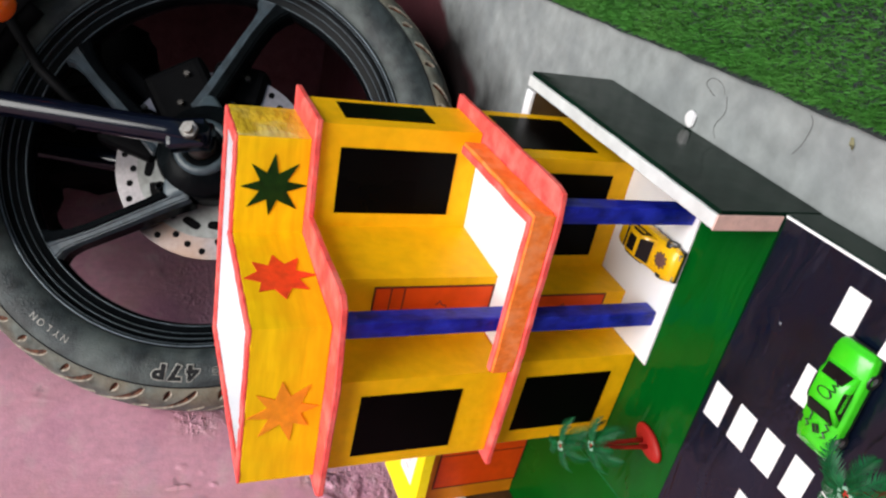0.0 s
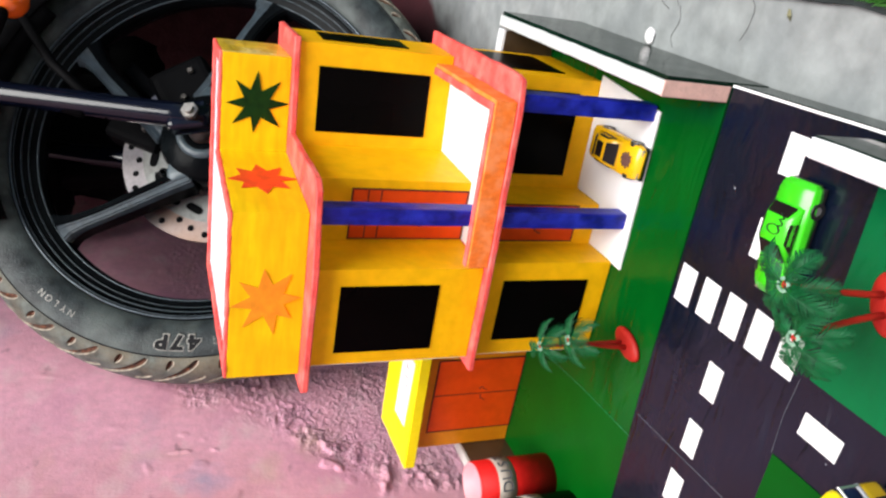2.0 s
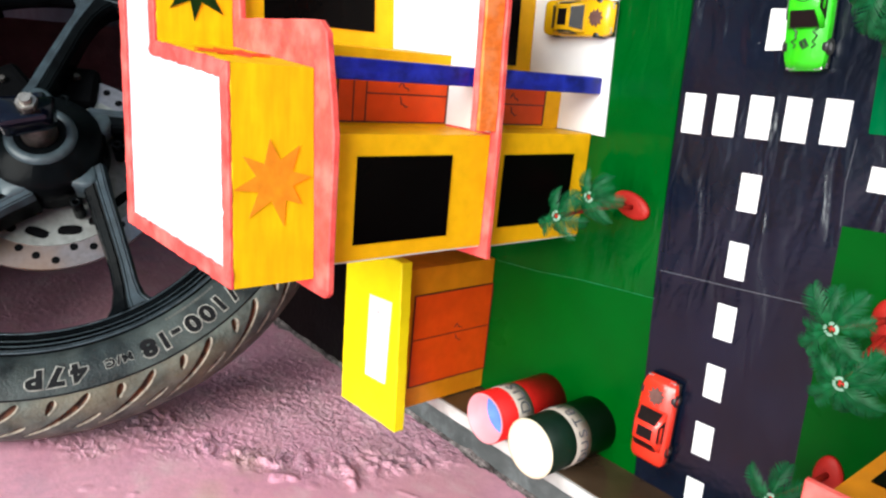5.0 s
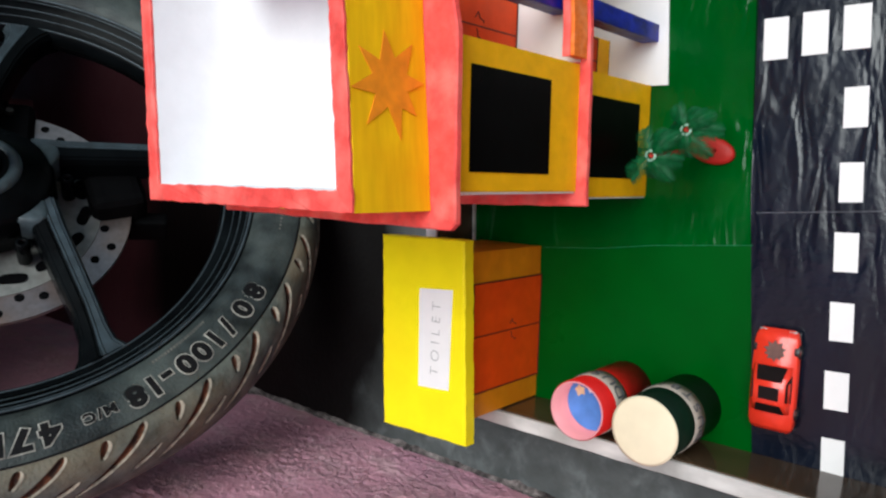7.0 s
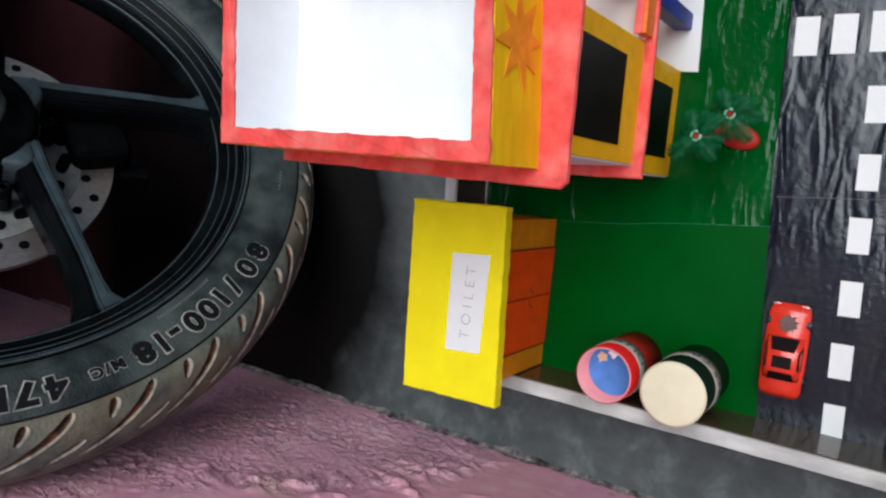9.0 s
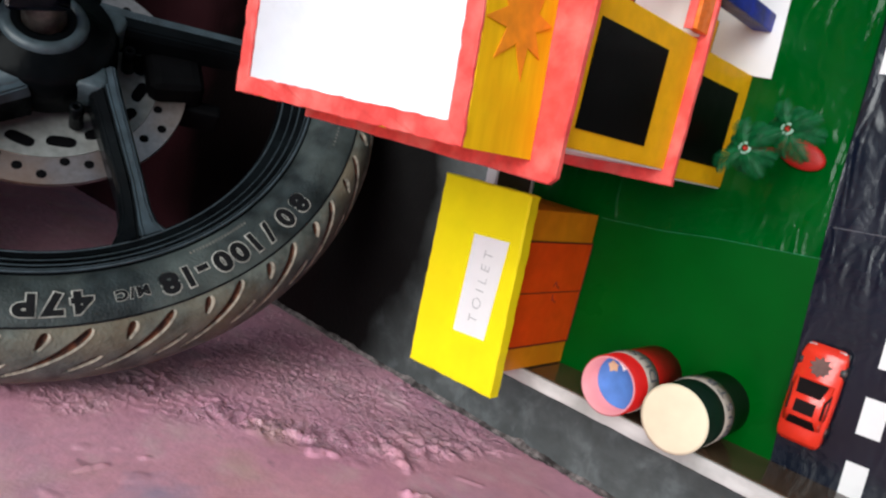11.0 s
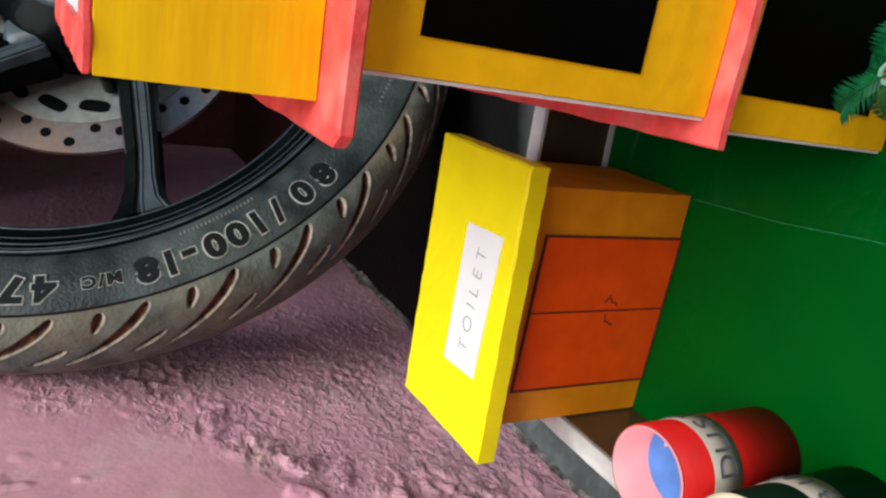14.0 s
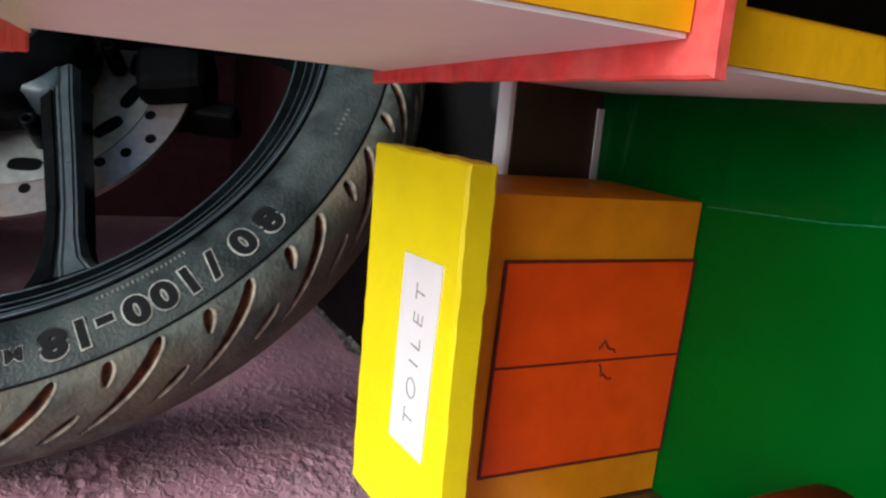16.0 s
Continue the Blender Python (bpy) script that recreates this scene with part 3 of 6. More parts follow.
def moved(bm, m):
    bmesh.ops.transform(bm, matrix=m, verts=bm.verts[:])
    return bm


def upright(bm, x, y, z, turn=0.0):
    """Lays a piece drawn in local x (along), y (up), z (outwards) onto a wall facing -y, turned about the vertical."""
    return moved(bm, pose(x, y, z, 90, 0, turn))


def letters(text, size, depth=0.0002, spacing=1.0, bold=0.0):
    """The built-in font as a mesh in the local xy plane, middled on the origin."""
    cu = bpy.data.curves.new("letters", "FONT")
    cu.body, cu.size, cu.extrude, cu.align_x, cu.align_y = text, size, depth, "CENTER", "CENTER"
    cu.space_character, cu.offset = spacing, bold
    ob = bpy.data.objects.new("letters", cu)
    scene.collection.objects.link(ob)
    me = bpy.data.meshes.new_from_object(ob.evaluated_get(bpy.context.evaluated_depsgraph_get()))
    bm = bmesh.new()
    bm.from_mesh(me)
    bpy.data.objects.remove(ob)
    bpy.data.curves.remove(cu)
    bpy.data.meshes.remove(me)
    return bm


def star(points, r_out, r_in, thick, seed, squash=1.0):
    """A paper star with uneven rays, in the local xy plane."""
    rnd = random.Random(seed)
    bm = bmesh.new()
    ring = []
    for i in range(points * 2):
        a = math.pi * i / points + rnd.uniform(-0.06, 0.06)
        r = (r_out * rnd.uniform(0.86, 1.05)) if i % 2 == 0 else r_in * rnd.uniform(0.9, 1.1)
        ring.append((r * math.cos(a) * squash, r * math.sin(a)))
    lo = [bm.verts.new((x, y, 0)) for x, y in ring]
    hi = [bm.verts.new((x, y, thick)) for x, y in ring]
    mid = bm.verts.new((0, 0, thick))
    k = len(ring)
    for i in range(k):
        bm.faces.new((hi[i], hi[(i + 1) % k], mid))
        bm.faces.new((lo[i], lo[(i + 1) % k], hi[(i + 1) % k], hi[i]))
    bmesh.ops.recalc_face_normals(bm, faces=bm.faces[:])
    return bm


def frame_lines(x0, x1, y0, y1, w, thick):
    """Four pen strokes round a rectangle in the local xy plane."""
    return join(box(x0 - w / 2, x1 + w / 2, y0 - w / 2, y0 + w / 2, 0, thick), box(x0 - w / 2, x1 + w / 2, y1 - w / 2, y1 + w / 2, 0, thick),
                box(x0 - w / 2, x0 + w / 2, y0 + w / 2, y1 - w / 2, 0, thick), box(x1 - w / 2, x1 + w / 2, y0 + w / 2, y1 - w / 2, 0, thick))


# ---------------------------------------------------------------- setting
FLOOR = -0.030
WALL_X = -0.646

g = bmesh.new()
bmesh.ops.create_grid(g, x_segments=8, y_segments=8, size=60)
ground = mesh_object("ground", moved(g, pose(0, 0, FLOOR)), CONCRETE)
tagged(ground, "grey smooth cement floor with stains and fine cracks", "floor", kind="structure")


def smooth_step(a, b, x):
    f = max(0.0, min(1.0, (x - a) / (b - a)))
    return f * f * (3 - 2 * f)


def flaked_zone(y, z):
    """Where the smooth plaster has come off: how grainy the bare patch is, and how heavy the loose flakes along its broken edge."""
    p = Vector((y, z, 0.0))
    line = np.interp(z, (-0.03, 0.04, 0.06, 0.10, 0.13, 0.16, 0.175, 0.215, 0.26, 0.32, 0.60), (0.490, 0.500, 0.508, 0.515, 0.541, 0.574, 0.605, 0.645, 0.670, 0.70, 0.9))
    off = y - line + 0.030 * noise.noise(p * 20 + Vector((2, 7, 1))) + 0.009 * noise.noise(p * 70)
    far = 1.0 - 0.65 * smooth_step(0.72, 0.82, y - 0.25 * z)
    high = 1.0 - smooth_step(0.24, 0.36, z)
    grain = (0.75 * smooth_step(-0.010, 0.030, off) + 0.25 * smooth_step(-0.06, 0.03, off)) * far * (0.15 + 0.85 * high) * (0.55 + 0.75 * smooth_step(-0.35, 0.35, noise.noise(p * 26)))
    heavy = math.exp(-((off - 0.018) / 0.024) ** 2) * (0.20 + 0.80 * smooth_step(-0.15, 0.25, noise.noise(p * 14 + Vector((4, 4, 9))))) * (1.0 - 0.72 * smooth_step(0.155, 0.21, z)) * (1.0 - smooth_step(0.26, 0.34, z))
    return grain, heavy


def plaster_height(y, z):
    """Relief of the wall: smoothed plaster, a bare grainy patch near the floor, and loose flakes where the skin has broken away."""
    p = Vector((y, z, 0.0))
    grain, heavy = flaked_zone(y, z)
    q = Vector((y * 50 + z * 22, z * 74, 0))
    flake = smooth_step(0.02, 0.13, noise.noise(q) + 0.35 * noise.noise(q * 2.3))
    crumb = smooth_step(0.10, 0.26, noise.noise(q * 2.2 + Vector((3, 9, 4))))
    grit = noise.fractal(q * 3.0, 0.8, 2.0, 3)
    u, v = 0.80 * y - 0.60 * z, 0.60 * y + 0.80 * z
    streak = noise.noise(Vector((u * 85, v * 260, 4.0))) + 0.6 * noise.noise(Vector((u * 190, v * 420, 9.0)))
    calm = smooth_step(-0.25, 0.30, noise.noise(p * 17 + Vector((5, 1, 8))))
    stray = smooth_step(0.50, 0.58, noise.noise(p * 34 + Vector((8, 3, 6))))
    h = 0.0010 * noise.noise(p * 5) + 0.0003 * noise.noise(p * 30)
    h += grain * ((0.25 + 0.75 * calm) * (0.00050 * grit + 0.00070 * streak) + 0.0012 * crumb * calm - 0.0008) + heavy * (0.0034 * flake + 0.0014 * crumb + 0.0004 * grit) + 0.0007 * stray * (1 - grain)
    # single clods and a lifted strip of skin: place, half sizes, slant, height
    for cy, cz, ry, rz, slant, top in ((0.459, 0.122, 0.021, 0.009, 0.30, 0.0050), (0.447, 0.128, 0.010, 0.008, 0.0, 0.0030), (0.524, 0.093, 0.024, 0.0055, -0.25, 0.0050), (0.553, 0.152, 0.007, 0.008, 0.0, 0.0040),
                                       (0.548, 0.142, 0.008, 0.005, 0.2, 0.0035), (0.579, 0.143, 0.012, 0.010, 0.4, 0.0035), (0.566, 0.118, 0.016, 0.008, -0.3, 0.0035), (0.597, 0.305, 0.0028, 0.013, 0.1, 0.0022),
                                       (0.595, 0.268, 0.003, 0.004, 0.0, 0.0016), (0.625, 0.300, 0.005, 0.006, 0.0, 0.0014), (0.528, 0.056, 0.012, 0.004, 0.2, 0.0026), (0.500, 0.103, 0.003, 0.004, 0.0, 0.0018)):
        u, v = y - cy, z - cz - slant * (y - cy)
        d = (u / ry) ** 2 + (v / rz) ** 2
        if d < 2.5:
            d += 0.7 * noise.noise(p * 75) + 0.4 * noise.noise(p * 190)
            h += top * smooth_step(0.0, 0.55, 1.0 - d) * (0.75 + 0.4 * noise.noise(p * 130))
    # fine scratches
    for ay, az, by, bz in ((0.476, 0.070, 0.458, 0.060), (0.535, 0.336, 0.505, 0.330), (0.470, 0.168, 0.492, 0.172)):
        dy, dz = by - ay, bz - az
        f = max(0.0, min(1.0, ((y - ay) * dy + (z - az) * dz) / (dy * dy + dz * dz)))
        h += 0.0011 * math.exp(-(math.hypot(y - ay - f * dy, z - az - f * dz) / 0.0017) ** 2)
    return h


def plaster_wall():
    """The pink wall: a fine relief near the model, plain beyond, with real thickness."""
    ys = sorted(set(np.round(np.concatenate([np.arange(0.15, 0.42, 0.006), np.arange(0.42, 0.86, 0.0021), np.arange(0.86, 1.45, 0.006)]), 4)))
    zs = sorted(set(np.round(np.concatenate([np.arange(FLOOR - 0.01, 0.36, 0.0021), np.arange(0.36, 0.64, 0.006)]), 4)))
    verts, faces, bare = [], [], []
    for y in ys:
        for z in zs:
            verts.append((WALL_X + plaster_height(y, z), y, z))
            grain, heavy = flaked_zone(y, z)
            bare.append(min(1.0, max(grain * 0.85, heavy)))
    k = len(zs)
    for i in range(len(ys) - 1):
        for j in range(k - 1):
            a = i * k + j
            faces.append((a, a + k, a + k + 1, a + 1))
    me = bpy.data.meshes.new("wall_west")
    me.from_pydata(verts, [], faces)
    for p in me.polygons:
        p.use_smooth = True
    bm = bmesh.new()
    bm.from_mesh(me)
    bpy.data.meshes.remove(me)
    y0, y1, z1 = ys[0], ys[-1], zs[-1]
    back = WALL_X - 0.15
    rest = join(box(back, WALL_X - 0.004, -6, 1.55, FLOOR - 0.02, 3.2), box(WALL_X - 0.004, WALL_X, -6, y0 + 0.002, FLOOR - 0.02, 3.2),
                box(WALL_X - 0.004, WALL_X, y1 - 0.002, 1.55, FLOOR - 0.02, 3.2), box(WALL_X - 0.004, WALL_X, y0, y1, z1 - 0.002, 3.2))
    ob = mesh_object("wall_west", join(bm, rest), PINK_WALL)
    flaked = ob.data.attributes.new("flaked", "FLOAT", "POINT")
    for f, value in zip(flaked.data, bare):
        f.value = value
    return ob


tagged(plaster_wall(), "pink painted rough plaster wall with flaked patches", "wall", kind="structure")


wall_n = mesh_object("wall_north", join(box(-0.80, -0.26, 1.55, 1.70, FLOOR - 0.02, 3.2)), MAROON_WALL)
# unseen back wall, added to keep light and reflections dark behind the model
wall_n2 = mesh_object("wall_blocker", box(-0.26, 4.0, 5.45, 5.6, FLOOR - 0.02, 2.35), BLOCKER_GREY)
tagged(wall_n2, "plain dark grey unseen wall added to close off the back", "wall", kind="structure")
tagged(wall_n, "dull maroon painted plaster wall behind a motorcycle", "wall", kind="structure")
# unseen slab, added to cut sky light on the wheel and beyond
ceiling = mesh_object("ceiling", box(-0.80, 4.0, 0.95, 5.6, 2.35, 2.50), BLOCKER_GREY)
tagged(ceiling, "plain dark grey unseen ceiling added to block sky light", "ceiling", kind="structure")


def mortar_edge():
    """A broken cement edge where the wall meets the floor: dark crumbs up the foot of the wall and thin pale bits on the floor."""
    bm = bmesh.new()
    rows = []
    for i in range(640):
        y = 0.0 + i * 0.0020
        patch = smooth_step(-0.15, 0.35, noise.noise(Vector((y * 14, 1, 0))))
        w = 0.0030 + 0.0080 * patch * max(0.0, 0.4 + noise.noise(Vector((y * 75, 5, 0))))
        h = 0.0020 + 0.0120 * patch * max(0.0, 0.45 + noise.noise(Vector((y * 48, 9, 3))) + 0.4 * noise.noise(Vector((y * 160, 2, 3))))
        row = []
        for j in range(9):
            f = j / 8
            jag = noise.noise_vector(Vector((y * 300, f * 13, 2))) * 0.0022
            lump = max(0.0, noise.noise(Vector((y * 140, f * 9, 8)))) * 0.0045
            if f < 0.5:
                x, z = 0.0004 + lump * 2 * f, h * (1 - 2 * f) + 0.002 * f
            else:
                x, z = 0.001 + w * (2 * f - 1), 0.0006 + lump * (2 - 2 * f)
            row.append(bm.verts.new((WALL_X + 0.0008 + x + (jag.x if 0 < j < 8 else 0), y + jag.y, FLOOR + z + (abs(jag.z) if 0 < j < 8 else -0.001 * (j == 8)))))
        rows.append(row)
    for p, q in zip(rows, rows[1:]):
        for j in range(8):
            bm.faces.new((p[j], p[j + 1], q[j + 1], q[j]))
    return mesh_object("trim_mortar", bm, MORTAR)


tagged(mortar_edge(), "crumbling cement edge along the foot of a pink wall", "trim", kind="structure")


def turf_mat():
    """Artificial grass: a dark backing and very many blades."""
    mat = thing("grass_mat", "green artificial grass mat on the cement floor", "grass mat", (0, 0, FLOOR))
    edge = [(-0.083, 0.10), (-0.0869, 0.264), (-0.0918, 0.352), (-0.0982, 0.454), (-0.1080, 0.575), (-0.118, 0.78), (-0.127, 1.005), (-0.145, 1.6), (-0.150, 1.76)]
    part("backing", prism(edge + [(0.47, 1.76), (0.47, 0.10)], 0.0, 0.004, 0.02, 0.003, 0.0), TURF_BACK, mat, "dark woven mat backing")
    rnd = np.random.RandomState(4)
    n = 330000
    u, v = rnd.rand(n) ** 1.5, rnd.rand(n)
    y = 0.10 + 1.65 * v ** 1.1
    x0 = np.interp(y, [p[1] for p in edge], [p[0] for p in edge]) + 0.0045 + 0.0012 * np.sin(y * 75) * np.sin(y * 31)
    x = x0 + 0.6 * u
    a = rnd.rand(n) * 2 * np.pi
    h = 0.004 + 0.005 * rnd.rand(n)
    w = 0.0005 + 0.0004 * rnd.rand(n)
    lx, ly = (rnd.rand(n) - 0.5) * 0.007, (rnd.rand(n) - 0.5) * 0.007
    verts = np.empty((n, 3, 3))
    verts[:, 0] = np.stack([x - w * np.cos(a), y - w * np.sin(a), np.full(n, 0.003)], 1)
    verts[:, 1] = np.stack([x + w * np.cos(a), y + w * np.sin(a), np.full(n, 0.003)], 1)
    verts[:, 2] = np.stack([x + lx, y + ly, 0.003 + h], 1)
    me = bpy.data.meshes.new("turf")
    me.from_pydata(verts.reshape(-1, 3).tolist(), [], np.arange(3 * n).reshape(-1, 3).tolist())
    me.materials.append(TURF)
    ob = new("turf", me)
    ob.parent = mat
    tagged(ob, "short green plastic grass blades", kind="stuff")


turf_mat()


# ---------------------------------------------------------------- the model's base board
BASE = [(-0.131, -0.06), (-0.1375, 0.19), (-0.1430, 0.302), (-0.1475, 0.552), (-0.559, 0.530), (-0.559, -0.06)]


def model_base():
    base = thing("model_board", "school model base board with green lawns and a black road", "model board", (0, 0, FLOOR))
    z = -FLOOR
    part("board", prism(BASE, 0.0, z - 0.0005, 0.04, 0.0004, 0.0008), OUTER, base, "thick board with glossy dark green sides")
    part("lawn", sheet([(-0.1505, 0.3035), (-0.1535, 0.544), (-0.4300, 0.5290), (-0.4225, 0.451), (-0.4185, 0.40), (-0.4128, 0.36), (-0.4067, 0.2918), (-0.371, 0.2945)], z), LAWN, base, "glossy crinkled green film lawn")
    part("lawn", sheet([(-0.4070, 0.2915), (-0.4131, 0.36), (-0.4188, 0.40), (-0.4228, 0.451), (-0.4303, 0.5288), (-0.552, 0.522), (-0.552, 0.281)], z), LAWN_FLAT, base, "smooth green film lawn")
    part("lawn", sheet([(-0.1430, 0.186), (-0.273, 0.176), (-0.267, -0.055), (-0.1390, -0.055)], z + 0.0006), LAWN_TEAL, base, "teal green crinkled film lawn")
    part("lawn", sheet([(-0.3265, 0.178), (-0.552, 0.170), (-0.552, -0.055), (-0.313, -0.055)], z + 0.0006), LAWN_FLAT, base)
    part("road", sheet([(-0.1433, 0.3015), (-0.371, 0.2942), (-0.552, 0.2807), (-0.552, -0.055), (-0.1335, -0.055)], z), ROAD, base, "black crinkled film road")
    part("edge_tape", prism([(-0.1380, 0.19), (-0.1395, 0.19), (-0.1448, 0.302), (-0.1433, 0.302)], z, z + 0.0012, 0.02, 0.0002, 0), PLAIN_PAPER, base, "thin white board edge")

    def mark(name, x0, x1, y0, y1, skew=0.0):
        sh = random.uniform(-0.0006, 0.0006)
        part(name, sheet([(x0, y0 + sh), (x1, y0 - skew + sh), (x1 + 0.0007, y1 - skew), (x0 + 0.0004, y1)], z + 0.0007, 0.0004), PLAIN_PAPER, base, "white paper road mark" if name == "lane_mark" else "white paper crossing stripe")

    for x in (-0.1555, -0.2075, -0.3072, -0.3520, -0.3945, -0.4375, -0.4810, -0.5235):
        c = 0.2400 - (0.0065 / 0.37) * (-0.1555 - x)
        mark("lane_mark", x, x - 0.0243, c + 0.0068, c - 0.0066, 0.001)
    for i in range(5):
        y = 0.2935 - 0.0228 * i
        part("crossing_stripe", sheet([(-0.2617 + 0.0014 * i, y), (-0.2617 + 0.0014 * i, y - 0.0148), (-0.2876 + 0.0014 * i, y - 0.0158), (-0.2880 + 0.0014 * i, y - 0.0010)], z + 0.0007, 0.0004), PLAIN_PAPER, base)
    for y in (0.170, 0.112, 0.054, -0.004):
        mark("lane_mark", -0.2905, -0.3045, y, y - 0.0262)
    for path, mat, lab in (([(-0.4225, 0.451), (-0.4185, 0.400), (-0.4128, 0.360), (-0.4066, 0.2905)], JOINT, "thin pale seam in the green film"),
                           ([(-0.3852, 0.2900), (-0.3812, 0.235), (-0.3768, 0.1790)], PEN, "thin grey seam in the black film"),
                           ([(-0.2765, 0.1815), (-0.3010, 0.1822), (-0.3262, 0.1795)], PEN, "thin grey seam in the black film")):
        part("film_joint", sheet(path + [(x - 0.0005, y - 0.0003) for x, y in reversed(path)], z + 0.0006, 0.0003), mat, base, lab)
    return base


model_base()


def boundary_wall(x0, y0, x1, y1, thick, label, outer=OUTER, inner=BROWN, proud=0.0009, foot=0.0009, core=WHITE):
    """A low foam wall from one end to the other; its thickness lies to the left of that way, the outer face to the right."""
    w = thing("boundary_wall", label, "model wall", group="boundary walls of the model")
    d = Vector((x1 - x0, y1 - y0, 0)).normalized()
    s = Vector((-d.y, d.x, 0)) * thick
    e = Vector((-d.y, d.x, 0)) * 0.0009
    a, b = Vector((x0, y0, 0)), Vector((x1, y1, 0))
    q = [(a.x, a.y), (b.x, b.y), ((b + s).x, (b + s).y), ((a + s).x, (a + s).y)]
    part("core", prism(q, 0.0007, 0.051, 0.008, 0.0005, 0.0006), core, w, "white foam core with a ragged top edge")
    o = Vector((-d.y, d.x, 0)) * proud
    part("outer_sheet", prism([((a - o).x, (a - o).y), ((b - o).x, (b - o).y), (b.x, b.y), (a.x, a.y)], foot, 0.0488, 0.02, 0.0001, 0), outer, w, "glossy dark green film")
    a2, b2 = a + s, b + s
    part("inner_sheet", prism([(a2.x, a2.y), (b2.x, b2.y), ((b2 + e).x, (b2 + e).y), ((a2 + e).x, (a2 + e).y)], 0.0009, 0.0485, 0.02, 0.0001, 0), inner, w, "glossy brown tape")
    return w


w1 = boundary_wall(-0.1455, 0.3045, -0.1485, 0.545, 0.0090, "low foam wall with dark green outer and brown inner face", proud=0.0030, foot=FLOOR + 0.001, core=DULL_WHITE)
part("end_sheet", box(-0.1548, -0.1450, 0.3032, 0.3045, 0.001, 0.0510, 0.0003), FOAM_PINK, w1, "pinkish bare foam end")
boundary_wall(-0.1345, -0.055, -0.1425, 0.190, 0.0092, "low foam wall with a white top beside the lawn", inner=WHITE)
wb = boundary_wall(-0.1600, 0.5440, -0.5560, 0.5280, 0.0105, "low foam wall behind the model house")
boundary_wall(-0.5570, 0.5165, -0.5570, -0.055, 0.0108, "low foam wall with a grubby white top and brown glossy inner face", core=GRUBBY)


part("base_strip", prism([(-0.5450, 0.5155), (-0.3900, 0.5215), (-0.3900, 0.5225), (-0.5450, 0.5165)], 0.0010, 0.0045, 0.01, 0.0004, 0), PLAIN_PAPER, wb, "white paper strip along the foot")


# ---------------------------------------------------------------- the model house
LOW = [(-0.378, 0.367), (-0.300, 0.3675), (-0.300, 0.402), (-0.266, 0.402), (-0.266, 0.438), (-0.177, 0.442), (-0.177, 0.530), (-0.381, 0.518)]
UP = [(-0.3740, 0.3590), (-0.300, 0.3600), (-0.300, 0.406), (-0.253, 0.406), (-0.252, 0.4735), (-0.177, 0.4815), (-0.177, 0.530), (-0.3835, 0.518)]
MID_SLAB = [(-0.3825, 0.3525), (-0.300, 0.354), (-0.185, 0.360), (-0.165, 0.364), (-0.1635, 0.372), (-0.1675, 0.5365), (-0.3895, 0.530)]
ROOF_SLAB = [(-0.3920, 0.3525), (-0.3885, 0.3490), (-0.300, 0.3510), (-0.2460, 0.364), (-0.2405, 0.372), (-0.2420, 0.4690), (-0.1735, 0.4780), (-0.1765, 0.5520), (-0.392, 0.5340)]
PARAPET = [(-0.3832, 0.3635), (-0.2655, 0.3740), (-0.2600, 0.4770), (-0.1900, 0.4830), (-0.1935, 0.5460), (-0.3855, 0.5315)]


def inset(outline, d):
    """The same outline drawn in by d (outlines run anticlockwise)."""
    out = []
    k = len(outline)
    for i in range(k):
        p, q, r = (Vector(outline[j % k]) for j in (i - 1, i, i + 1))
        a, b = (q - p).normalized(), (r - q).normalized()
        na, nb = Vector((-a.y, a.x)), Vector((-b.y, b.x))
        m = (na + nb) / (1 + na.dot(nb))
        out.append(tuple(q + m * d))
    return out


def facing(outline, i):
    """Middle, length and turn of the wall on edge i, for upright()."""
    (ax, ay), (bx, by) = outline[i], outline[(i + 1) % len(outline)]
    return ((ax + bx) / 2, (ay + by) / 2), math.hypot(bx - ax, by - ay), math.degrees(math.atan2(by - ay, bx - ax))


def scribble(w, h, seed, strokes=5):
    """A few pen strokes, drawn as thin bars, like a handle drawn by hand."""
    rnd = random.Random(seed)
    pts = [(w * (i / strokes - 0.5), h * (rnd.random() - 0.5) * (1 if i % 2 else -1), 0.0004) for i in range(strokes + 1)]
    return tube(pts, 0.00045, 5)


def paper_door(parent, x0, x1, z0, z1, y, label, transom=None, name="door", split=None, left=True):
    """An orange-red paper door with inked outlines on a wall facing -y."""
    d = part(name, upright(box(0, x1 - x0, 0, z1 - z0, 0, 0.0006), x0, y, z0), DOOR, parent, label)
    w, h = x1 - x0, z1 - z0
    ink = [frame_lines(0.0004, w - 0.0004, 0.0004, h - 0.0004, 0.0010, 0.0010)]
    if transom:
        ink += [box(0, w, t - z0 - 0.0004, t - z0 + 0.0004, 0, 0.0009) for t in transom]
    if split is not None:
        ink.append(box(split - x0 - 0.0004, split - x0 + 0.0004, 0, h if not transom else transom[-1] - z0, 0, 0.0009))
    part("ink_line", upright(join(*ink), x0, y, z0), INK, d, "dark red pen outline")
    if split is not None:
        for sgn, seed in ((1, 3), (-1, 8)):
            part("handle_mark", upright(moved(scribble(0.0085, 0.0046, seed, 6), pose(split - x0 + sgn * 0.0052, h * 0.42, 0.0002, 0, 0, 70)), x0, y, z0), INK, d, "handle drawn in ink")
    return d


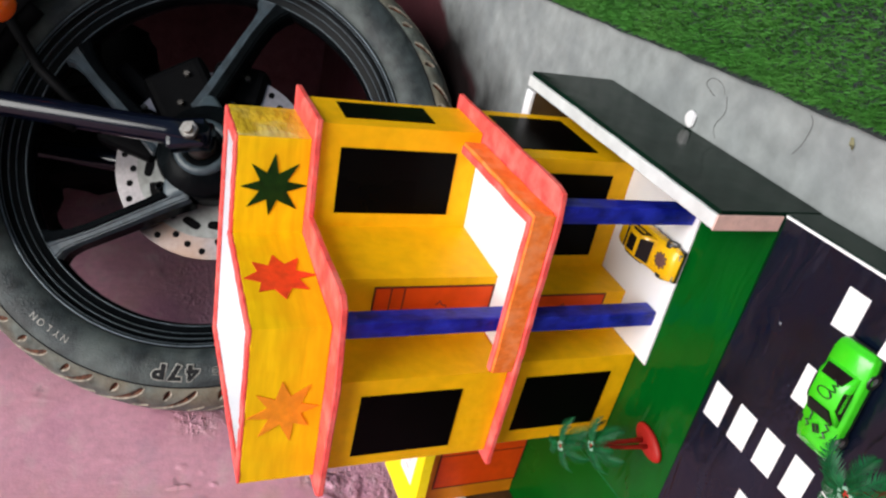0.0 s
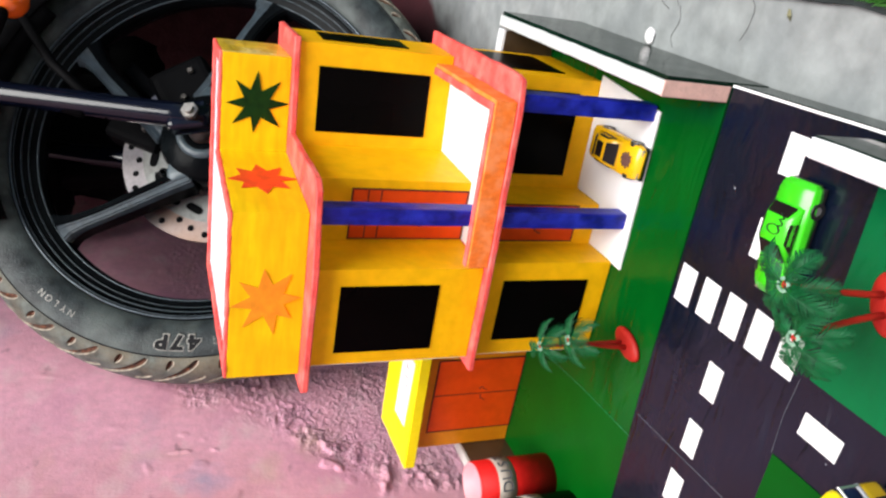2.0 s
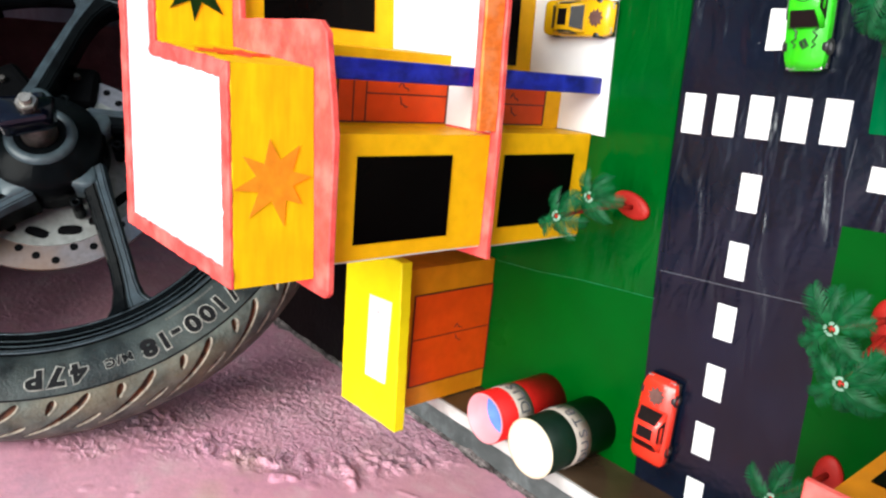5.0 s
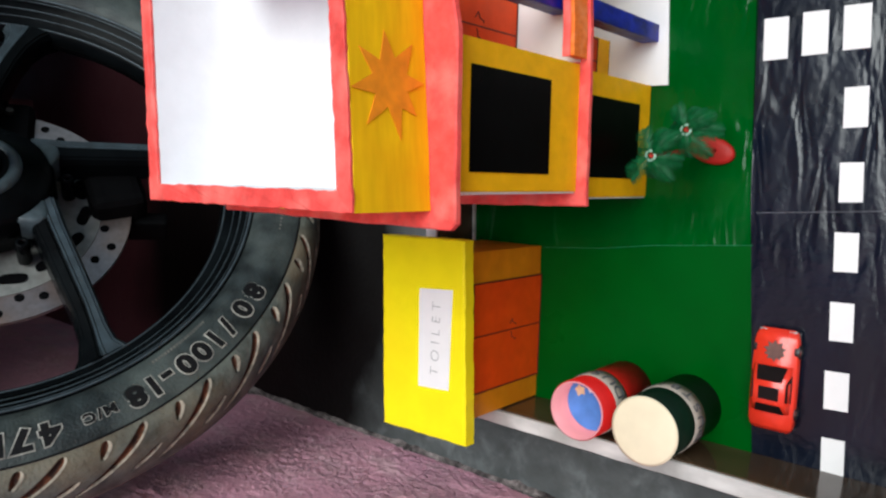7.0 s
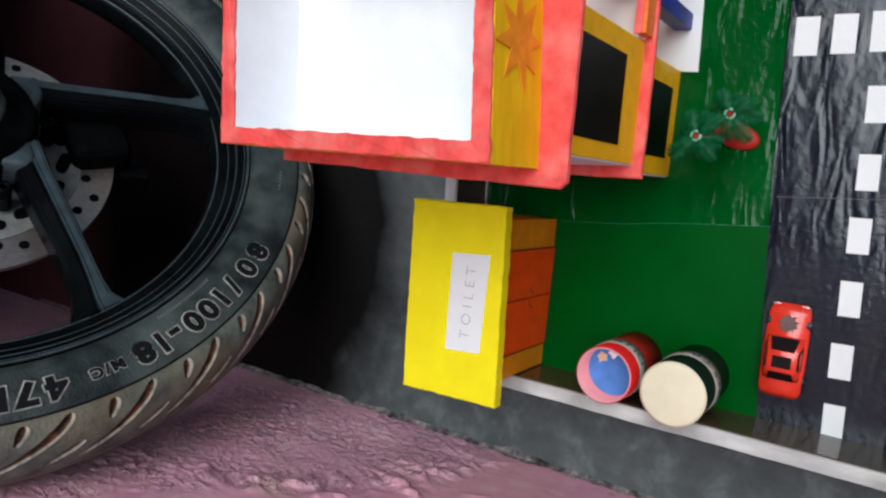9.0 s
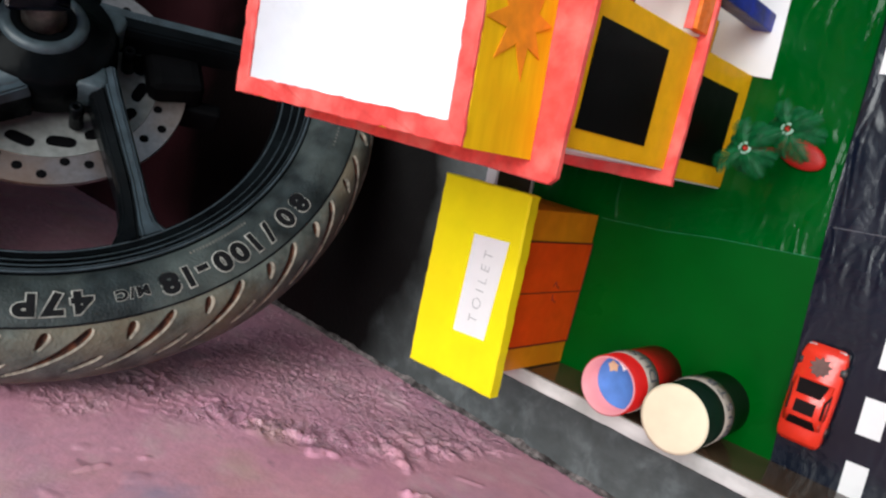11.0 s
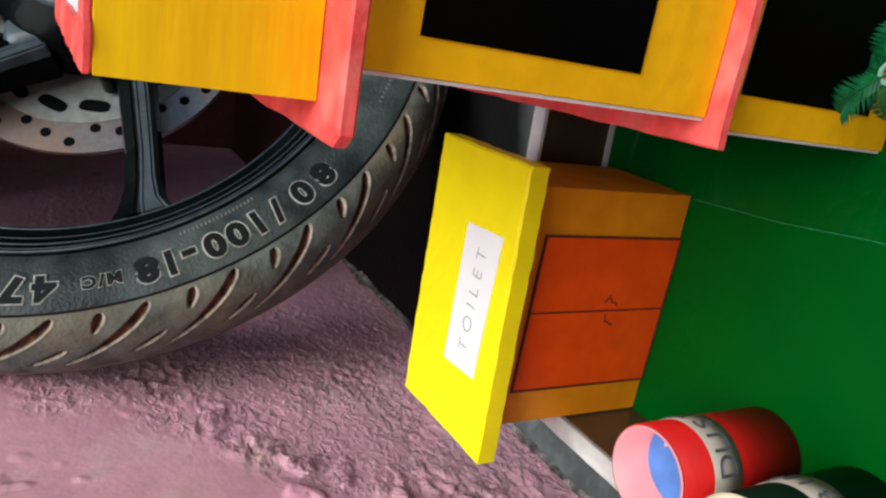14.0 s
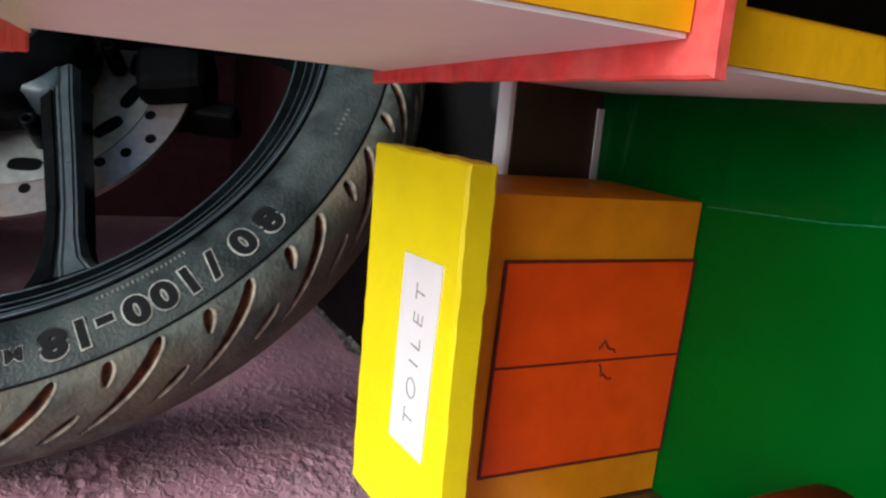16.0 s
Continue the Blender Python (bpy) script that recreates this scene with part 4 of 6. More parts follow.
def model_house():
    hs = thing("model_house", "two-storey yellow card model house with coral slabs and blue pillars", "model house", (0, 0, 0))
    part("lower_storey", prism(LOW, 0.0012, 0.1085, 0.012, 0.0003, 0.0005), AMBER, hs, "amber paper walls")
    part("upper_storey", prism(UP, 0.1135, 0.2335, 0.012, 0.0003, 0.0005), AMBER, hs, "amber paper walls")
    part("side_sheet", prism([(-0.3792, 0.368), (-0.3782, 0.368), (-0.3812, 0.517), (-0.3822, 0.517)], 0.0015, 0.1083, 0.02, 0.0003, 0), PLAIN_PAPER, hs, "bare white side wall")
    part("side_sheet", prism([(-0.3752, 0.3600), (-0.3742, 0.3600), (-0.3837, 0.517), (-0.3847, 0.517)], 0.1138, 0.2333, 0.02, 0.0003, 0), PLAIN_PAPER, hs, "bare white side wall")
    part("porch_floor", prism([(-0.3000, 0.3550), (-0.178, 0.3610), (-0.172, 0.4415), (-0.2655, 0.4375), (-0.2655, 0.4015), (-0.2995, 0.4015), (-0.2995, 0.3670), (-0.3000, 0.3670)], 0.0008, 0.0022, 0.02, 0.0003, 0), PLAIN_PAPER, hs, "white paper porch floor")
    part("floor_slab", prism(MID_SLAB, 0.1087, 0.1133, 0.006, 0.0007, 0.0008), SALMON, hs, "coral red overhanging slab")
    part("roof_slab", prism(ROOF_SLAB, 0.2337, 0.2383, 0.006, 0.0007, 0.0008), SALMON, hs, "coral red overhanging roof slab")
    part("slab_soffit", prism(inset(MID_SLAB, 0.006), 0.1080, 0.1086, 0.02, 0.0003, 0), PLAIN_PAPER, hs, "bare white underside")
    part("slab_soffit", prism(inset(ROOF_SLAB, 0.006), 0.2330, 0.2336, 0.02, 0.0003, 0), PLAIN_PAPER, hs, "bare white underside")
    part("balcony_floor", prism([(-0.2985, 0.360), (-0.184, 0.366), (-0.184, 0.480), (-0.2515, 0.4730), (-0.2525, 0.4055), (-0.2985, 0.4055)], 0.1134, 0.1144, 0.02, 0.0002, 0), PLAIN_PAPER, hs, "white paper balcony floor")

    # balcony upstand: right side and front
    rail = part("balcony_upstand", join(prism([(-0.1835, 0.3655), (-0.1795, 0.3655), (-0.1825, 0.476), (-0.1865, 0.476)], 0.1135, 0.1290, 0.006, 0.0006, 0.0005),
                                        prism([(-0.2970, 0.3555), (-0.1800, 0.3615), (-0.1800, 0.3655), (-0.2970, 0.3600)], 0.1135, 0.1290, 0.006, 0.0006, 0.0005)), HATCH, hs, "orange crayoned balcony edge")
    part("rail_trim", join(prism([(-0.1875, 0.3660), (-0.1822, 0.3660), (-0.1852, 0.476), (-0.1905, 0.476)], 0.1288, 0.1302, 0.005, 0.0006, 0.0003),
                           prism([(-0.2975, 0.3575), (-0.1822, 0.3632), (-0.1822, 0.3675), (-0.2975, 0.3622)], 0.1288, 0.1302, 0.005, 0.0006, 0.0003)), SALMON, rail, "red painted top edge")
    part("rail_lining", join(prism([(-0.1872, 0.3660), (-0.1866, 0.3660), (-0.1896, 0.476), (-0.1902, 0.476)], 0.1146, 0.1288, 0.01, 0.0002, 0),
                             prism([(-0.2970, 0.3606), (-0.1868, 0.3662), (-0.1868, 0.3668), (-0.2970, 0.3612)], 0.1146, 0.1288, 0.01, 0.0002, 0)), SALMON, rail, "red crayoned inner face")

    # parapet round the roof
    inner = inset(PARAPET, 0.0092)
    mid = inset(PARAPET, 0.0014)
    for i in range(len(PARAPET)):
        j = (i + 1) % len(PARAPET)
        pan = part("parapet_panel", prism([PARAPET[i], PARAPET[j], mid[j], mid[i]], 0.2384, 0.2868, 0.006, 0.0006, 0.0003), TAPED if i == 3 else CRAYON, hs, "pale yellow taped end panel" if i == 3 else "yellow crayoned parapet panel")
        part("parapet_core", prism([mid[i], mid[j], inner[j], inner[i]], 0.2386, 0.2866, 0.006, 0.0003, 0), WHITE, pan, "white foam inner face")
        part("parapet_trim", prism([PARAPET[i], PARAPET[j], inner[j], inner[i]], 0.2868, 0.2888, 0.003, 0.0008, 0.0004, 190), SALMON, pan, "red painted top edge")
        if i in (0, 1, 2):
            (cx, cy), length, turn = facing(PARAPET, i)
            mat, lab = ((STAR_ORANGE, "orange paper star"), (STAR_RED, "red paper star"), (STAR_GREEN, "dark green paper star"))[i]
            n = (8, 8, 8)[i]
            along = (-0.0025, 0.0, 0.0)[i]
            c = Vector((cx, cy, 0)) + Vector((math.cos(radians(turn)), math.sin(radians(turn)), 0)) * along
            part("paper_star", upright(moved(star(n, 0.0240, (0.0116, 0.0138, 0.0100)[i], 0.0004, 11 + i), pose(0, 0, 0.0003, 0, 0, (8, 4, 0)[i])), c.x, c.y, 0.2625, turn), mat, pan, lab)
    part("roof_deck", prism(inner, 0.2384, 0.2394, 0.03, 0.0002, 0), WHITE, hs, "white foam roof floor")

    # pillars
    for x, y, z0, z1 in ((-0.2640, 0.3700, 0.0022, 0.1080), (-0.1805, 0.3710, 0.0022, 0.1080), (-0.2645, 0.3730, 0.1144, 0.2330)):
        part("pillar", wobble(box(x - 0.0060, x + 0.0060, y - 0.0065, y + 0.0065, z0, z1, 0.0012), 0.0004), BLUE, hs, "blue painted square pillar")

    # windows: black film on the paper walls
    def pane(x0, x1, z0, z1, y, turn=0.0):
        part("window_pane", wobble(upright(box(0, x1 - x0, 0, z1 - z0, 0, 0.0007), x0, y, z0, turn), 0.0002, 90), BLACK_FILM, hs, "black film window")

    pane(-0.3645, -0.3125, 0.1452, 0.2165, 0.3592, 0.8)
    pane(-0.3655, -0.3145, 0.0190, 0.0915, 0.3671, 0.4)
    pane(-0.2415, -0.1930, 0.1315, 0.2187, 0.4746, 6.1)
    pane(-0.2555, -0.1880, 0.0190, 0.1000, 0.4384, 2.6)
    part("window_pane", upright(box(-0.0145, 0.0145, 0, 0.067, 0, 0.0007), -0.177, 0.5080, 0.1475, 90), BLACK_FILM, hs, "black film window")
    part("window_pane", upright(box(-0.0310, 0.0310, 0, 0.066, 0, 0.0007), -0.177, 0.4880, 0.0270, 90), BLACK_FILM, hs, "black film window")
    paper_door(hs, -0.2985, -0.2595, 0.1150, 0.2035, 0.406, "orange-red paper door on the balcony", transom=(0.1915, 0.1820), split=-0.2800)
    paper_door(hs, -0.2980, -0.2670, 0.0200, 0.0990, 0.402, "orange-red paper door in the porch", transom=(0.092, 0.085), split=-0.283)
    return hs


model_house()


# ---------------------------------------------------------------- the toilet hut
def toilet_hut():
    t = thing("toilet_hut", "small orange card toilet hut with a flat yellow roof", "model hut", (0, 0, 0))
    part("hut_body", prism([(-0.5440, 0.4525), (-0.4215, 0.4535), (-0.4215, 0.5140), (-0.5440, 0.5080)], 0.0010, 0.1012, 0.012, 0.0003, 0.0005), ORANGE_WALL, t, "orange paper walls")
    roof = part("roof", prism([(-0.5540, 0.4370), (-0.4108, 0.4438), (-0.4125, 0.5220), (-0.5558, 0.5168)], 0.1014, 0.1125, 0.004, 0.0008, 0.0010, 120), YELLOW, t, "flat yellow roof slab")
    sg = part("sign", sheet([(-0.5172, 0.4532), (-0.4458, 0.4522), (-0.4482, 0.4828), (-0.5195, 0.4815)], 0.1126, 0.0005), PLAIN_PAPER, roof, "white paper sign")
    part("lettering", moved(letters("TOILET", 0.0112, 0.0001, 1.6, -0.00030), pose(-0.4825, 0.4660, 0.1133, 0, 0, -0.5)), PENCIL, sg, "hand-lettered word")
    paper_door(t, -0.5262, -0.4440, 0.0012, 0.0895, 0.4525, "orange-red double door with dark ink lines", split=-0.4835, name="double_door")
    return t


toilet_hut()


# ---------------------------------------------------------------- dustbins
def wrapped(text, size, radius, start, step, z):
    """Letters bent round a drum, one every `step` degrees from `start`."""
    bms = []
    for i, ch in enumerate(text):
        if ch == " ":
            continue
        a = radians(start + step * i)
        b = letters(ch, size, 0.00012)
        for v in b.verts:
            th = a + v.co.x / radius
            r = radius + 0.0002 + v.co.z
            v.co = Vector((r * math.cos(th), r * math.sin(th), z + v.co.y))
        bms.append(b)
    return join(*bms)


def dust_bin(x, y, r, h, wall, label, start, step, size, mid):
    d = thing("dust_bin", label, "dustbin", (x, y, 0.0009), group="dustbins on the model")
    part("drum", revolve([(r, 0), (r, h - 0.0008), (r - 0.0012, h - 0.0008), (r - 0.0012, 0)], 64), wall, d, "rolled card drum", True)
    band = part("label_band", wobble(revolve([(r + 0.0001, h * mid - 0.0082), (r + 0.0001, h * mid + 0.0082), (r + 0.0005, h * mid + 0.0082), (r + 0.0005, h * mid - 0.0082)], 64), 0.0003, 80), LABEL, d, "grey paper label band", True)
    part("lettering", wrapped("DUSTBIN", size, r + 0.0007, start, step, h * mid), PEN, band, "words in grey pen")
    return d


red_bin = dust_bin(-0.5215, 0.3735, 0.0205, 0.0730, RED_CARD, "open red card dustbin with pink lining and grey label band", -57, 27.5, 0.0140, 0.65)
part("lining", revolve([(0.0193, 0.0020), (0.0193, 0.0724), (0.0199, 0.0733), (0.0187, 0.0733), (0.0187, 0.0020)], 64), PINK_CARD, red_bin, "pink card lining", True)
part("inner_floor", cylinder(0.0186, 0.0186, 0.0520, 0.0528, 48), BLUE_PRINT, red_bin, "blue printed paper inside")
part("print_patch", moved(star(5, 0.0048, 0.0030, 0.0003, 31), pose(0.008, 0.009, 0.0529, 0, 0, 20)), PRINT_TAN, red_bin, "tan printed figure")
part("print_patch", moved(star(4, 0.0045, 0.0026, 0.0003, 32), pose(0.012, 0.001, 0.0529)), PLAIN_PAPER, red_bin, "white printed figure")
green_bin = dust_bin(-0.5230, 0.3250, 0.0220, 0.0730, GREEN_CARD, "dark green card dustbin with a closed cream end", -106, 23.5, 0.0125, 0.52)
part("end_disc", moved(revolve([(0.0, 0.0), (0.0200, 0.0), (0.0221, 0.0002), (0.0223, 0.0008), (0.0200, 0.0016), (0.0, 0.0018)], 64), pose(0, 0, 0.0722)), CREAM, green_bin, "cream card end disc", True)


# ---------------------------------------------------------------- toy vehicles
def hull(sections, bevel=0.0012):
    """A closed body from cross-sections (x, half width, z low, z high, top inset)."""
    bm = bmesh.new()
    rings = []
    for x, w, z0, z1, ins in sections:
        zm = z0 + (z1 - z0) * 0.62
        rings.append([bm.verts.new(c) for c in ((x, -w * 0.94, z0), (x, -w, zm), (x, -w + ins, z1), (x, w - ins, z1), (x, w, zm), (x, w * 0.94, z0))])
    for p, q in zip(rings, rings[1:]):
        for j in range(6):
            bm.faces.new((p[j], p[(j + 1) % 6], q[(j + 1) % 6], q[j]))
    bm.faces.new(rings[0][::-1])
    bm.faces.new(rings[-1])
    bmesh.ops.recalc_face_normals(bm, faces=bm.faces[:])
    if bevel:
        bmesh.ops.bevel(bm, geom=bm.edges[:], offset=bevel, segments=2, affect="EDGES", clamp_overlap=True)
    return bm


def quad(a, b, c, d, lift=0.0004):
    """A thin plate with four corners, raised along its own normal."""
    bm = bmesh.new()
    p = [Vector(v) for v in (a, b, c, d)]
    n = (p[1] - p[0]).cross(p[3] - p[0]).normalized()
    lo = [bm.verts.new(v) for v in p]
    hi = [bm.verts.new(v + n * lift) for v in p]
    bm.faces.new(hi)
    for i in range(4):
        bm.faces.new((lo[i], lo[(i + 1) % 4], hi[(i + 1) % 4], hi[i]))
    bmesh.ops.recalc_face_normals(bm, faces=bm.faces[:])
    return bm


def toy_wheel(parent, x, y, r, w):
    tyre = part("wheel", moved(revolve([(r * 0.55, -w / 2), (r * 0.93, -w / 2), (r, -w / 4), (r, w / 4), (r * 0.93, w / 2), (r * 0.55, w / 2)], 20), pose(x, y, r, 90, 0, 0)), TOY_BLACK, parent, "black toy wheel")
    part("rim", moved(cylinder(r * 0.50, r * 0.42, -w * 0.42, w * 0.42, 12), pose(x, y, r, 90, 0, 0)), TOY_CHROME, tyre)


def toy_car(label, x, y, z, turn, paint, length, width, decal, stripes=True, group="toy cars"):
    """A small die-cast saloon: hull, cabin with dark windows, hood print, wheels. Front towards local +x."""
    c = thing("toy_car", label, "toy car", (x, y, z), turn, group)
    L, W = length / 2, width / 2
    part("chassis", box(-L * 0.96, L * 0.96, -W * 0.9, W * 0.9, 0.0012, 0.0040, 0.0006), TOY_BLACK, c, "black plastic chassis")
    body = part("body", hull([(-L, W * 0.84, 0.0032, 0.0100, 0.002), (-L * 0.86, W * 0.97, 0.0026, 0.0118, 0.002), (-L * 0.35, W, 0.0026, 0.0122, 0.002),
                              (L * 0.25, W, 0.0026, 0.0112, 0.002), (L * 0.80, W * 0.96, 0.0026, 0.0098, 0.002), (L, W * 0.80, 0.0034, 0.0076, 0.002)]), paint, c, "glossy painted body", True)
    part("cabin", hull([(-L * 0.62, W * 0.80, 0.0110, 0.0125, 0.002), (-L * 0.40, W * 0.82, 0.0110, 0.0182, 0.0035), (L * 0.00, W * 0.82, 0.0110, 0.0186, 0.0035), (L * 0.32, W * 0.82, 0.0105, 0.0118, 0.002)], 0.0007), paint, c, "painted cabin", True)
    zt = 0.0186
    part("windscreen", quad((L * 0.285, -W * 0.62, 0.0128), (L * 0.285, W * 0.62, 0.0128), (L * 0.035, W * 0.50, zt - 0.0002), (L * 0.035, -W * 0.50, zt - 0.0002), 0.0010), TOY_GLASS, c, "dark windscreen")
    part("rear_window", quad((-L * 0.585, W * 0.60, 0.0140), (-L * 0.585, -W * 0.60, 0.0140), (-L * 0.425, -W * 0.50, zt - 0.0004), (-L * 0.425, W * 0.50, zt - 0.0004), 0.0010), TOY_GLASS, c, "dark rear window")
    for s in (-1, 1):
        part("side_window", quad((-L * 0.36, s * W * 0.80, 0.0132), (L * 0.16, s * W * 0.80, 0.0132), (L * 0.0, s * W * 0.665, zt - 0.0012), (-L * 0.34, s * W * 0.665, zt - 0.0012), 0.0008 if s < 0 else -0.0008), TOY_GLASS, c, "dark side window")
        for fx in (-0.60, 0.60):
            toy_wheel(c, L * fx, s * (W * 0.80), 0.0050, 0.005)
        part("headlight", box(L * 0.90, L * 0.985, s * W * 0.62 - 0.0022, s * W * 0.62 + 0.0022, 0.0052, 0.0074, 0.0004), TOY_CHROME, c, "small headlight")
    if stripes:
        for sy in (-0.44, 0.44):
            marks = moved(scribble(L * 0.46, W * 0.26, int(1000 * length) + int(10 * sy), 9), pose(L * 0.40, W * sy, 0))
            part("hood_print", moved(marks, pose(0, 0, 0.0128, 0, 3.4, 0)), decal, c, "dark scribbled hood stripe")
        part("roof_print", moved(scribble(L * 0.30, W * 0.30, int(1000 * length) + 7, 8), pose(-L * 0.33, W * 0.30, 0.0186)), decal, c, "dark scribbled roof print")
        part("hood_shield", moved(join(*[frame_lines(-a, a, -a * 0.8, a * 0.8, W * 0.05, 0.0004) for a in (W * 0.16, W * 0.08)]), pose(L * 0.56, 0, 0.0111, 0, 3.4, 30)), decal, c, "dark printed shield")
        part("roof_ring", moved(revolve([(W * 0.30, 0), (W * 0.36, 0), (W * 0.36, 0.0003), (W * 0.30, 0.0003)], 24), pose(-L * 0.18, 0, 0.0186) @ Matrix.Diagonal((0.6, 1, 1, 1))), decal, c, "dark printed oval on the roof")
    else:
        part("hood_print", moved(join(cylinder(W * 0.30, W * 0.30, 0, 0.0004, 24), moved(star(10, W * 0.50, W * 0.32, 0.0003, 5), pose(0, 0, 0))), pose(L * 0.58, 0, 0.0112, 0, 3.4, 0)), decal, c, "worn grey printed emblem")
        part("sunroof", box(-L * 0.33, -L * 0.08, -W * 0.42, W * 0.42, 0.0180, 0.0189, 0.0002), TOY_GLASS, c, "dark roof panel")
    part("bumper", box(-L * 1.01, -L * 0.96, -W * 0.7, W * 0.7, 0.003, 0.0055, 0.0004), TOY_BLACK, c, "black bumper")
    return c


toy_car("red die-cast toy car on the black road", -0.4910, 0.2685, 0.0012, 0, CAR_RED, 0.0660, 0.0290, DECAL, False)
toy_car("bright green die-cast toy car on the black road", -0.2085, 0.2185, 0.0012, 184, CAR_GREEN, 0.0675, 0.0262, TOY_BLACK)
toy_car("yellow die-cast toy car parked in the porch", -0.2170, 0.3880, 0.0024, -89, CAR_YELLOW, 0.0640, 0.0275, DECAL, False)


BUS_STRIPE = material("worn_pale_grey_stripe", (0.42, 0.42, 0.45), 0.5, 0.25, 160, second=(0.12, 0.12, 0.15), second_scale=80, second_amount=0.6)


def toy_bus(x, y, z, turn):
    b = thing("toy_bus", "yellow toy bus with navy windows on the side road", "toy bus", (x, y, z), turn)
    L, W, H = 0.0440, 0.0145, 0.0380
    part("chassis", box(-L * 0.96, L * 0.96, -W * 0.92, W * 0.92, 0.002, 0.006, 0.0008), TOY_BLACK, b, "black chassis")
    part("body", box(-L, L, -W, W, 0.0045, 0.0185, 0.0032, 3), BUS_SIDE, b, "amber lower body")
    part("waist_band", box(-L * 0.995, L * 0.995, -W * 1.004, W * 1.004, 0.0180, 0.0200, 0.0006), BUS_STRIPE, b, "grey waist stripe")
    part("window_band", box(-L * 0.985, L * 0.985, -W * 0.985, W * 0.985, 0.0195, 0.0320, 0.003, 3), NAVY_GLASS, b, "navy window band")
    part("roof", hull([(-L, W * 0.92, 0.0316, 0.0366, 0.003), (-L * 0.94, W, 0.0314, H, 0.003), (L * 0.90, W, 0.0314, H, 0.003), (L * 0.97, W * 0.93, 0.0316, 0.0368, 0.003), (L, W * 0.80, 0.0318, 0.0350, 0.003)], 0.001), BUS_YELLOW, b, "bright yellow roof", True)
    for s in (-1, 1):
        for i in range(6):
            px = -L * 0.96 + i * L * 0.384
            part("window_post", box(px - 0.0006, px + 0.0006, s * W - 0.0006, s * W + 0.0004, 0.0198, 0.0318, 0.0002), TOY_CHROME, b, "pale window post")
        part("roof_line", box(-L * 0.98, L * 0.98, s * W * 1.0 - 0.0005, s * W * 1.0 + 0.0004, 0.0312, 0.0322, 0.0002), PLAIN_PAPER, b, "white roof gutter")
        for fx in (-0.58, 0.60):
            toy_wheel(b, L * fx, s * W * 0.96, 0.0072, 0.005)
    for sy in (-0.34, 0.34):
        part("front_window", moved(box(-0.0004, 0.0006, W * sy - W * 0.28, W * sy + W * 0.28, 0.0205, 0.0305, 0.0003), pose(L * 0.992, 0, 0)), NAVY_GLASS, b, "navy front window")
        part("headlight", box(L * 0.990, L * 1.008, W * sy * 1.9 - 0.0017, W * sy * 1.9 + 0.0017, 0.0085, 0.0120, 0.0004), TOY_CHROME, b, "small pale headlight")
    for s in (-1, 1):
        for fx in (-0.58, 0.60):
            part("wheel_arch", box(L * fx - 0.0085, L * fx + 0.0085, s * W * 1.0 - 0.0007, s * W * 1.0 + 0.0006, 0.0050, 0.0150, 0.0004), TOY_BLACK, b, "black wheel arch")
    for i in range(3):
        part("roof_rib", box(-L * 0.6 + i * L * 0.6 - 0.0006, -L * 0.6 + i * L * 0.6 + 0.0006, -W * 0.6, W * 0.6, H - 0.0004, H + 0.0005, 0.0002), BUS_YELLOW, b)
    return b


toy_bus(-0.3150, 0.0800, 0.0013, 76)


# ---------------------------------------------------------------- plastic palms
def frond(length, seed):
    """One drooping feathered palm leaf along +x: an arched rib with many fine leaflets."""
    rnd = random.Random(seed)
    bm = bmesh.new()

    def rib(f):
        return Vector((length * (f - 0.20 * f ** 3), 0, length * (0.34 * f - 0.86 * f ** 2.1)))

    n = 22
    for i in range(1, n + 1):
        f = 0.10 + 0.90 * i / n
        w = length * 0.27 * (math.sin(math.pi * min(1.0, 0.10 + 0.86 * f)) ** 0.7 + 0.10)
        a, b = rib(f - 0.030), rib(f + 0.003)
        for s in (-1, 1):
            fwd = w * 0.75 * rnd.uniform(0.85, 1.15)
            droop = -w * (0.42 + 0.3 * f) * rnd.uniform(0.8, 1.2)
            tip = b + Vector((fwd * 0.8, s * w, droop))
            m0, m1 = a.lerp(tip, 0.55) + Vector((0, 0, 0.03 * length)), b.lerp(tip, 0.50) + Vector((length * 0.022, 0, 0.03 * length))
            v = [bm.verts.new(c) for c in (a, b, m1, tip, m0)]
            bm.faces.new((v[0], v[1], v[2], v[4]))
            bm.faces.new((v[4], v[2], v[3]))
    stem = tube([tuple(rib(i / 8) + Vector((0, 0, length * 0.012))) for i in range(9)], length * 0.018, 5, 0.4)
    return join(bm, stem)


FRONDS = []
for k in range(3):
    fb = frond(0.030, 40 + k)
    fm = bpy.data.meshes.new("frond")
    fb.to_mesh(fm)
    fb.free()
    fm.materials.append(LEAF)
    FRONDS.append(fm)


